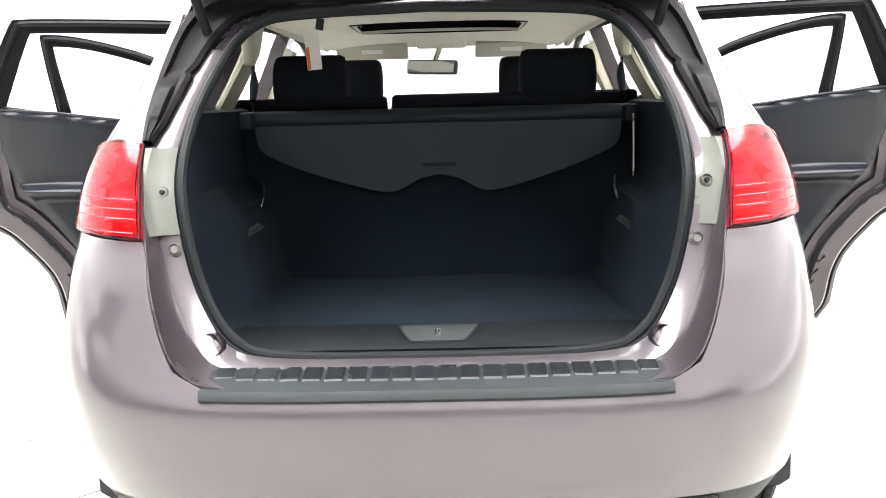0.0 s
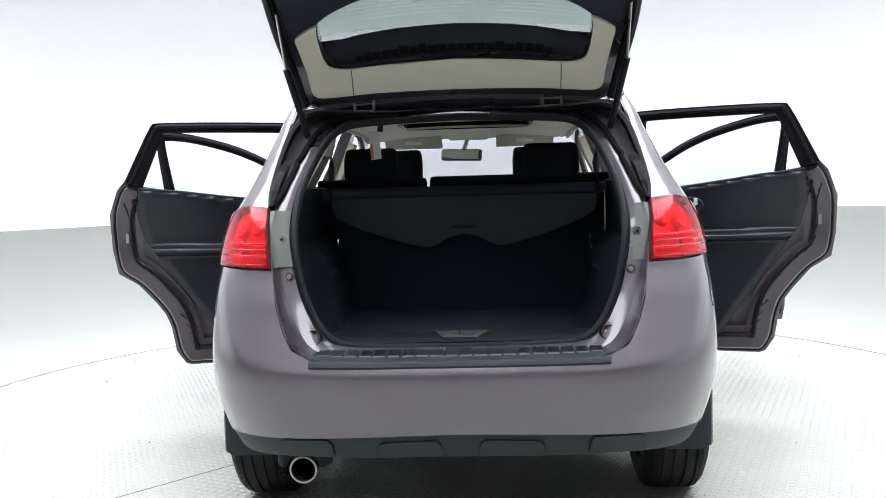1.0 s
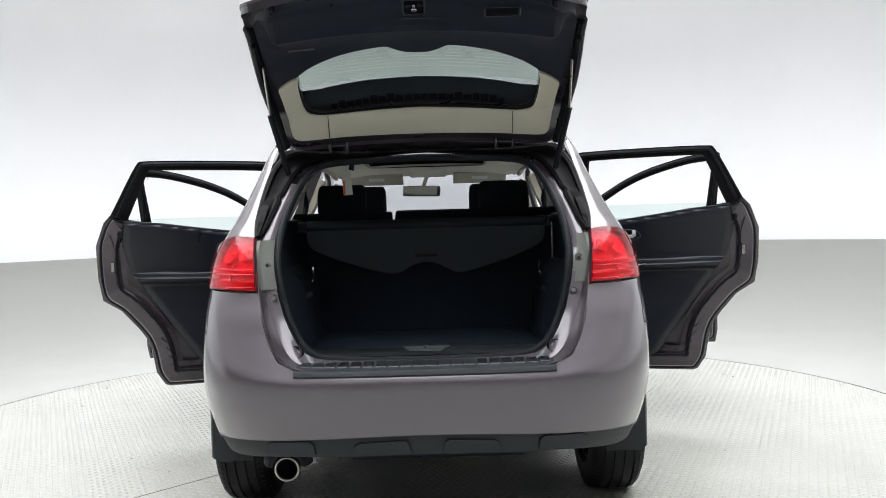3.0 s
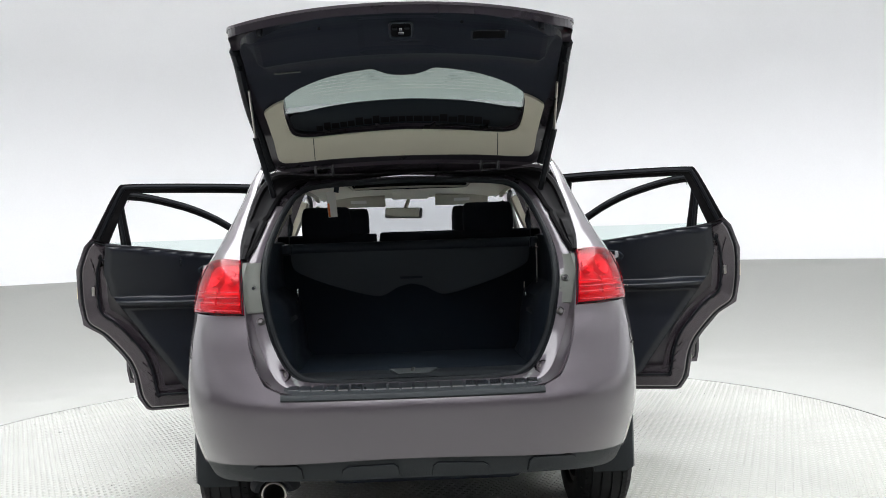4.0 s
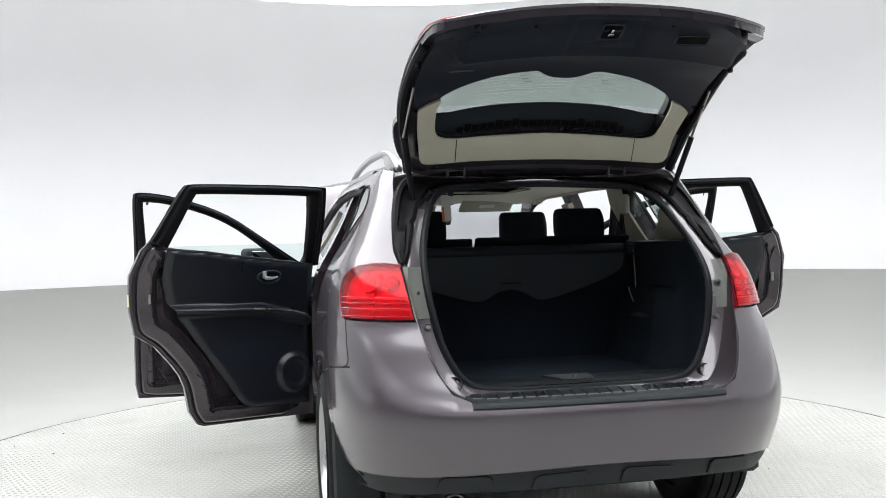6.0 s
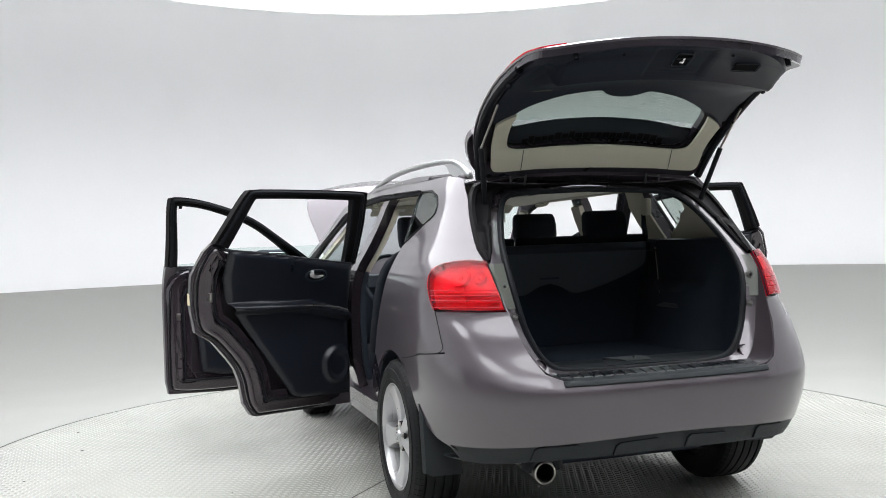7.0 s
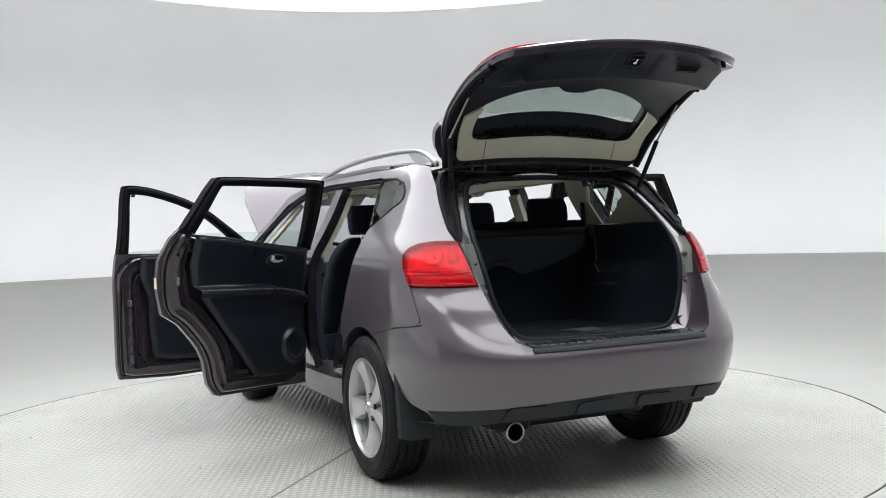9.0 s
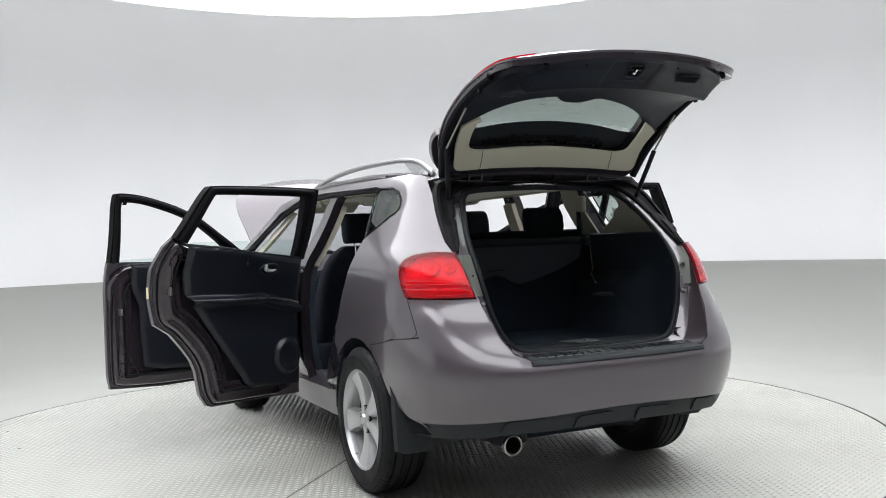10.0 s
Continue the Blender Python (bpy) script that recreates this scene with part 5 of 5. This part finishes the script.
for g in (1, -1):
    part("gate_buffer", lathe([(0, 0.03), (0.009, 0.03), (0.011, 0.02), (0.011, 0.0), (0.016, -0.005), (0, -0.005)], Matrix.Translation(gate_point(g * 0.45, 0.965, 0.03)) @ pose(0, 0, 0, 165), 14), RUBBER, tailgate)
    part("gate_buffer", lathe([(0, 0.03), (0.009, 0.03), (0.011, 0.02), (0.011, 0.0), (0.016, -0.005), (0, -0.005)], Matrix.Translation(gate_point(g * 0.577, 0.66, 0.04)) @ pose(0, 0, 0, 165), 14), RUBBER, tailgate)
    side = [gate_point(g * x, q, 0.035) for x, q in ((0.545, 0.05), (0.575, 0.2), (0.592, 0.34), (0.592, 0.48), (0.582, 0.64), (0.574, 0.76))]
    part("gate_side_seal", tube(rounded(side, 2), 0.018, 8), RUBBER, tailgate)
    lampo = [(0.50, 0.68), (0.586, 0.645), (0.585, 0.76), (0.572, 0.85), (0.54, 0.905), (0.45, 0.90), (0.47, 0.78)]
    part("gate_lamp", panel(lampo if g > 0 else flip(lampo), gate_at(-0.008), 0.010, 0.03, 0.02), RED, tailgate, "red tailgate lamp section")
    # hinges and struts
    hx = g * 0.34
    for e in (-0.035, 0.035):
        part("gate_hinge", tube([(hx + e, 0.80, 1.472), (hx + e, 0.782, 1.480), (hx + e, 0.772, 1.494), (hx + e, 0.768, 1.512), (hx + e, 0.755, 1.535)], [0.005, 0.006, 0.006, 0.005, 0.004], 8, flat=1.3), HINGE, tailgate, "painted hinge arm")
    part("hinge_pin", tube([(hx - 0.040, 0.768, 1.511), (hx + 0.040, 0.768, 1.511)], 0.004, 8), HINGE, tailgate)
    part("hinge_bar", tube([(hx - 0.036, 0.778, 1.482), (hx + 0.036, 0.778, 1.482)], 0.005, 8), HINGE, tailgate)
    st = part("gas_strut", tube([(g * 0.53, 0.685, 1.375), (g * 0.582, 0.578, 1.62)], 0.0115, 12), RUBBER, tailgate, "black gas strut")
    part("strut_rod", tube([(g * 0.582, 0.578, 1.62), (g * 0.57, 0.40, 1.775)], 0.005, 8), STEEL, tailgate)
    part("strut_bracket", block(-0.02, 0.02, -0.02, 0.02, -0.03, 0.03, 0.008, m=Matrix.Translation((g * 0.532, 0.695, 1.365)) @ pose(0, 0, 0, 35)), BLACK, tailgate)
spoiler = [(0.0, 0.02), (0.50, 0.03), (0.575, 0.07), (0.605, 0.16), (0.60, 0.26), (0.52, 0.285), (0.0, 0.29)]
part("roof_spoiler", halves(spoiler, gate_at(0, lambda x, q: -0.012 - 0.05 * math.sin(math.pi * min(1, q / 0.31))), 0.03), PAINT, tailgate, "body coloured roof spoiler")

# ---- cabin ----
cargo_floor = part("cargo_floor", sheet([[(x, y, 0.662 + 0.004 * math.sin(9 * x) * math.sin(7 * y)) for x in np.linspace(-0.56, 0.56, 13)] for y in np.linspace(0.57, 1.40, 9)], -0.02), CARPET, car, "black carpeted cargo floor")
part("cargo_sill", sheet([[(x, y, z) for x in np.linspace(-0.50, 0.50, 13)] for y, z in ((0.325, 0.698), (0.345, 0.704), (0.39, 0.703), (0.565, 0.692), (0.578, 0.668))], -0.01), SEAL, car, "black plastic sill trim")
part("striker_plate", sheet([[(-0.055, 0.350, 0.7175), (0.055, 0.350, 0.7175)], [(-0.066, 0.37, 0.7215), (0.066, 0.37, 0.7215)], [(-0.090, 0.49, 0.7165), (0.090, 0.49, 0.7165)], [(-0.092, 0.497, 0.706), (0.092, 0.497, 0.706)]], 0.006), STRIKER, car, "grey striker cover")
part("gate_striker", tube([(-0.004, 0.385, 0.716), (-0.004, 0.385, 0.733), (0.004, 0.385, 0.733), (0.004, 0.385, 0.716)], 0.0028, 8), STEEL, car, "bright steel striker loop")
part("floor_pull", block(-0.02, 0.02, 0.0, 0.03, 0.0, 0.006, 0.002, m=Matrix.Translation((0, 0.78, 0.664))), RUBBER, car)
for g in (1, -1):
    rows = []
    for y in np.linspace(0.335, 1.42, 19):
        bulge = max(0.0, min(1.0, (y - 0.55) / 0.25))
        back = max(0.0, min(1.0, (0.60 - y) / 0.25))
        rows.append([(g * 0.42, y, 0.655), (g * (0.50 - 0.04 * bulge), y, 0.665), (g * (0.555 - 0.065 * bulge - 0.06 * back), y, 0.72), (g * (0.575 - 0.075 * bulge - 0.055 * back), y, 0.85), (g * (0.58 - 0.06 * bulge - 0.045 * back), y, 0.95), (g * (0.585 - 0.03 * back), y, 1.01), (g * (0.59 - 0.03 * back), y, 1.12), (g * (0.58 - 0.025 * back), y, 1.205), (g * (0.60 - 0.05 * back), y, 1.212)])
    rim_y = lerp_table([(0.66, 0.335), (0.85, 0.365), (1.03, 0.40), (1.13, 0.46), (1.21, 0.54)])
    rows = [[(x, max(y, rim_y(z)), z) for x, y, z in r] for r in rows]
    part("cargo_side_trim", sheet(rows, 0.006 * g), BLACK, car, "black moulded cargo side trim")
    part("cover_socket", block(g * 0.565 - 0.02, g * 0.565 + 0.02, 1.16, 1.25, 1.15, 1.20, 0.012), BLACK, car)
    part("belt_guide", tube([(g * 0.548, 1.235, 1.32), (g * 0.545, 1.22, 1.28), (g * 0.548, 1.20, 1.235)], [0.006, 0.014, 0.010], 8), BLACK, car)
    part("belt_cover", block(g * 0.552 - 0.016, g * 0.552 + 0.016, 1.17, 1.235, 1.335, 1.425, 0.014, 4), BEIGE, car, "beige belt guide cover")
    part("seat_belt", sheet([[(g * 0.546, 1.205, 1.345), (g * 0.546, 1.245, 1.345)], [(g * 0.555, 1.215, 1.27), (g * 0.555, 1.255, 1.27)], [(g * 0.56, 1.22, 1.18), (g * 0.56, 1.26, 1.18)]], 0.002), RUBBER, car, "black seat belt")
    if g > 0:
        part("net_hanger", tube([(0.572, 1.16, 1.17), (0.57, 1.14, 1.06), (0.565, 1.12, 0.95)], 0.0028, 6), STEEL, car, "bright cargo net hanger")
    cp = [(1.165, 1.205), (1.35, 1.205), (1.40, 1.475), (1.245, 1.475)]
    part("c_pillar_trim", panel([by_y(y, z, g) for y, z in cp], lambda s, z, t, g=g: skin(s, z) + Vector((-g * (0.095 + 0.03 * min(1.0, max(0.0, (1.5 - z) / 0.12)) - t), 0, 0)), 0.012, 0.05, 0.03), BEIGE, car, "beige rear quarter pillar trim")
    part("pocket_lip", tube([(g * 0.515, 0.82, 0.87), (g * 0.508, 0.88, 0.885), (g * 0.506, 0.98, 0.885), (g * 0.51, 1.06, 0.875)], [0.004, 0.011, 0.011, 0.004], 8), STRIKER, car, "side pocket lip")
    part("cargo_hook", tube([(g * 0.50, 1.05, 1.0), (g * 0.495, 1.02, 0.97), (g * 0.50, 1.0, 0.94)], 0.004, 6), CHROME, car)
    part("tether_flap", panel([(0.0, 0.0), (0.035, 0.0), (0.012, 0.10), (0.0, 0.10)], lambda a, b, t, g=g: Vector((g * (0.53 - a), 0.95 + t, 0.755 + b)), 0.004), COVER, car)
    trim = [(0.52, 1.205), (0.58, 1.26), (0.70, 1.385), (0.775, 1.45), (0.82, 1.49), (0.92, 1.53), (2.95, 1.53), (3.0, 1.46), (2.15, 1.462), (1.30, 1.468), (1.06, 1.458), (0.95, 1.432), (0.885, 1.39), (0.88, 1.36), (0.99, 1.30), (1.18, 1.222), (1.18, 1.2)]
    part("d_pillar_trim", panel([by_y(y, z, g) for y, z in trim], lambda s, z, t, g=g: skin(s, z) + Vector((-g * (0.095 - 0.03 * min(1.0, max(0.0, (1.36 - z) / 0.14)) - t), 0.03, 0)), 0.01, 0.05, 0.03), BEIGE, car, "beige rear pillar trim")
    part("a_pillar_trim", panel([by_y(y, z, g) for y, z in ((2.9, 1.44), (3.0, 1.46), (3.75, 1.02), (3.6, 1.02))], lambda s, z, t: skin(s, z, t - 0.06), 0.02, 0.1, 0.06), BEIGE, car)
    part("grab_handle", tube([(g * 0.572, 2.45, 1.478), (g * 0.555, 2.47, 1.452), (g * 0.552, 2.55, 1.445), (g * 0.556, 2.63, 1.448), (g * 0.572, 2.65, 1.474)], 0.010, 8), BEIGE, car, "beige roof grab handle")

# headliner round the roof opening
LINER_Z = lerp_table([(0.80, 1.462), (1.0, 1.488), (1.5, 1.505), (2.0, 1.508), (2.5, 1.502), (3.06, 1.472)])


def liner(x, y):
    return Vector((x, y, LINER_Z(y) - 0.04 * abs(x / 0.6) ** 3))


liner_poly = [(0.0, 0.82), (0.40, 0.82), (0.47, 0.86), (0.56, 1.0), (0.58, 2.3), (0.54, 3.02), (0.0, 3.06), (0.0, 2.42), (0.33, 2.42), (0.33, 1.95), (0.0, 1.95)]
part("headliner", halves(liner_poly, lambda x, y, t: liner(x, y) + Vector((0, 0, -t)), 0.012, 0.1, 0.1), LINER, car, "beige cloth headliner")
part("sunroof_shade", block(-0.35, 0.35, 1.93, 2.44, 1.536, 1.543, 0.003), VINYL, car, "dark sunroof opening")
part("sunroof_well", loft([[(g * 0.332, y, z) for g, y in ((-1, 1.948), (1, 1.948), (1, 2.422), (-1, 2.422))] for z in (1.497, 1.537)], True), VINYL, car, "black sunroof well")
for g in (1, -1):
    part("sun_visor", block(-0.17, 0.17, -0.07, 0.07, -0.010, 0.010, 0.009, 3, m=Matrix.Translation((g * 0.33, 2.92, 1.450)) @ pose(0, 0, 0, -25, 0, 0)), BEIGE, car, "folded beige sun visor")
    part("visor_label", block(-0.05, 0.05, -0.02, 0.02, -0.0005, 0.0005, 0, m=Matrix.Translation((g * 0.33, 2.90, 1.446)) @ pose(0, 0, 0, -25, 0, 0)), WHITE_TAG, car)
part("roof_console", block(-0.12, 0.12, -0.13, 0.13, -0.02, 0.02, 0.018, 3, m=Matrix.Translation((0, 2.80, 1.50)) @ pose(0, 0, 0, -12)), LINER, car, "beige overhead console")
mirror = part("rear_view_mirror", block(-0.125, 0.125, -0.02, 0.02, -0.034, 0.034, 0.018, 4, m=Matrix.Translation((-0.045, 2.85, 1.368)) @ pose(0, 0, 0, -5, 2, -20)), STRIKER, car, "interior rear view mirror")
part("mirror_glass", block(-0.115, 0.115, -0.0225, -0.0205, -0.027, 0.027, 0.0009, 1, m=Matrix.Translation((-0.045, 2.85, 1.368)) @ pose(0, 0, 0, -5, 2, -20)), MIRROR, mirror)
part("mirror_stalk", tube([(-0.04, 2.87, 1.38), (-0.02, 2.90, 1.43), (0.0, 2.92, 1.48)], 0.012, 8), BEIGE, mirror)

# windscreen and dashboard
part("windscreen", sheet([[(x, 3.03 + 0.92 * q - 0.10 * (x / 0.7) ** 2, 1.53 - 0.50 * q - 0.03 * (x / 0.7) ** 2) for x in np.linspace(-0.6 - 0.12 * q, 0.6 + 0.12 * q, 13)] for q in np.linspace(0, 1, 9)], 0.004), GLASS, car, "clear windscreen").visible_shadow = False
part("dashboard", sheet([[(x, y, z) for x in np.linspace(-0.72, 0.72, 9)] for y, z in ((3.06, 0.62), (3.03, 0.80), (3.06, 0.94), (3.14, 1.0), (3.4, 1.01), (3.85, 1.0))], 0.02), BLACK, car, "black dashboard")
wheel_m = Matrix.Translation((-0.38, 2.92, 0.98)) @ pose(0, 0, 0, 65)
part("steering_wheel", tube([wheel_m @ Vector((0.185 * math.cos(a), 0.185 * math.sin(a), 0)) for a in (2 * math.pi * k / 40 for k in range(40))], 0.014, 10, True), BLACK, car, "black steering wheel")
part("steering_hub", block(-0.17, 0.17, -0.05, 0.05, -0.03, 0.01, 0.02, 3, m=wheel_m), BLACK, car)
part("firewall", block(-0.75, 0.75, 3.85, 3.90, 0.35, 1.0, 0.01), BLACK, car)
part("cabin_floor", block(-0.78, 0.78, 1.40, 3.9, 0.34, 0.37, 0.005), CARPET, car)


# seats
def cushion(name, sections, mat, parent, label=""):
    """Rounded upholstery through sections of (y, z, half width, half thickness, tilt) along its height."""
    rings = []
    for cx, y, z, hw, ht, tilt in sections:
        ring = []
        for k in range(24):
            a = 2 * math.pi * k / 24
            c, s_ = math.cos(a), math.sin(a)
            px = hw * math.copysign(abs(c) ** 0.22, c)
            py = ht * math.copysign(abs(s_) ** 0.55, s_)
            ring.append(Vector((cx + px, y + py * math.cos(tilt), z + py * math.sin(tilt))))
        rings.append(ring)
    return part(name, loft(rings, True, False, True), mat, parent, label, 50)


def headrest(parent, cx, y, z0, z1, hw, th):
    h = z1 - z0
    hr = cushion("headrest", [(cx, y, z0, hw * 0.92, th * 0.5, 0), (cx, y, z0 + 0.012, hw * 0.97, th * 0.85, 0), (cx, y + 0.004, z0 + h * 0.3, hw, th, 0), (cx, y + 0.01, z0 + h * 0.65, hw, th, 0), (cx, y + 0.018, z1 - 0.025, hw * 0.97, th * 0.9, 0), (cx, y + 0.02, z1 - 0.006, hw * 0.92, th * 0.6, 0), (cx, y + 0.02, z1, hw * 0.8, th * 0.3, 0)], FABRIC, parent, "black cloth headrest")
    for g in (1, -1):
        part("headrest_post", tube([(cx + g * 0.06, y, z0 - 0.07), (cx + g * 0.06, y, z0 + 0.02)], 0.006, 8), CHROME, hr)


def seat_back(name, cx, hw, y0, z0, y1, z1, th, parent, label, shoulders=((0.85, 0.98), (0.95, 0.985), (0.99, 0.975), (1.0, 0.95))):
    secs = []
    for q, k in ((0, 0.9), (0.06, 0.98), (0.3, 1.0), (0.6, 1.0), *shoulders):
        secs.append((cx, y0 + (y1 - y0) * q, z0 + (z1 - z0) * q, hw * k, th * (1 - 0.35 * q) * (1 if q < 0.95 else 0.6 if q < 1 else 0.3), 0))
    return cushion(name, secs, FABRIC, parent, label)


b1 = seat_back("rear_seat_back", -0.387, 0.237, 1.46, 0.45, 1.30, 1.237, 0.075, car, "black cloth rear seat back")
b2 = seat_back("rear_seat_back", 0.235, 0.385, 1.46, 0.45, 1.30, 1.241, 0.075, car, "black cloth rear seat back")
headrest(b1, -0.39, 1.31, 1.215, 1.366, 0.114, 0.05)
headrest(b2, 0.368, 1.31, 1.215, 1.369, 0.118, 0.05)
part("seat_back_panel", block(-0.60, 0.60, 1.26, 1.285, 0.66, 1.17, 0.01), CARPET, car, "black carpeted seat back")
cushion("rear_seat_cushion", [(0, 1.75, 0.40, 0.58, 0.26, 0), (0, 1.75, 0.50, 0.60, 0.28, 0), (0, 1.75, 0.58, 0.59, 0.27, 0), (0, 1.75, 0.60, 0.55, 0.2, 0)], FABRIC, car, "black cloth rear bench")
for g in (1, -1):
    fs = seat_back("front_seat_back", g * 0.37, 0.245, 2.66, 0.50, 2.28, 1.185, 0.11, car, "black cloth front seat back", ((0.74, 0.97), (0.84, 0.90), (0.91, 0.80), (0.96, 0.68), (0.99, 0.56), (1.0, 0.48)))
    headrest(fs, g * 0.37, 2.24, 1.20, 1.385, 0.135, 0.055)
    cushion("front_seat_cushion", [(g * 0.37, 2.72, 0.38, 0.24, 0.24, 0), (g * 0.37, 2.72, 0.50, 0.25, 0.26, 0), (g * 0.37, 2.72, 0.56, 0.24, 0.25, 0), (g * 0.37, 2.72, 0.58, 0.2, 0.18, 0)], FABRIC, car)

# cargo cover
cov = [(0.0, 1.178), (0.53, 1.178), (0.548, 1.165), (0.545, 1.10), (0.525, 1.07), (0.40, 1.015), (0.24, 0.965), (0.165, 0.948), (0.13, 0.950), (0.10, 0.965), (0.06, 0.99), (0.0, 1.002)]
cover = tagged(part("cargo_cover", halves(cov, lambda x, z, t: Vector((x, 1.205 + 0.02 * (1.178 - z) / 0.2 - t, z)), 0.006, 0.06, 0.05), COVER), "grey vinyl roller cargo cover hanging behind the rear seats", "cargo cover")
part("cover_cassette", tube([(-0.55, 1.225, 1.175), (0.55, 1.225, 1.175)], 0.026, 12), BLACK, cover, "black cargo cover cassette")
part("cover_handle", block(-0.052, 0.052, 1.214, 1.226, 1.024, 1.036, 0.003), BLACK, cover, "grey pull handle")
# tag hanging from the roof
tag = tagged(part("paper_tag", block(-0.020, 0.020, -0.001, 0.001, -0.062, 0.05, 0.0006, 1, m=Matrix.Translation((-0.335, 1.01, 1.375)) @ pose(0, 0, 0, 0, -4, 0)), WHITE_TAG), "white paper tag with orange print hanging from roof clip", "tag")
part("tag_stripe", block(-0.019, -0.010, -0.002, -0.0012, -0.060, 0.0, 0, m=Matrix.Translation((-0.335, 1.01, 1.375)) @ pose(0, 0, 0, 0, -4, 0)), ORANGE, tag)
part("tag_clip", tube([(-0.315, 1.01, 1.42), (-0.31, 1.01, 1.45)], 0.012, 6), BLACK, tag)

# bonnet, raised
BON_W = lerp_table([(0, 0.62), (0.4, 0.69), (0.72, 0.755), (0.85, 0.70), (1.0, 0.50)])
BON_Y = lerp_table([(0, 3.78), (0.4, 3.86), (0.72, 3.96), (0.88, 4.12), (1.0, 4.40)])
BON_Z = lerp_table([(0, 1.0), (0.4, 1.27), (0.72, 1.525), (0.88, 1.65), (1.0, 1.70)])
rows = []
for q in np.linspace(0, 1, 22):
    rows.append([(x * BON_W(q), BON_Y(q) + 0.03 * x * x, BON_Z(q) + 0.05 * (1 - x * x) * q) for x in np.linspace(-1, 1, 17)])
part("bonnet", sheet(rows, 0.02), PAINT, car, "raised bonnet")
part("front_bumper", block(-0.82, 0.82, 4.45, 4.66, 0.25, 0.78, 0.10, 5), PAINT, car)
part("engine_bay", block(-0.70, 0.70, 3.92, 4.5, 0.35, 0.80, 0.03), BLACK, car)
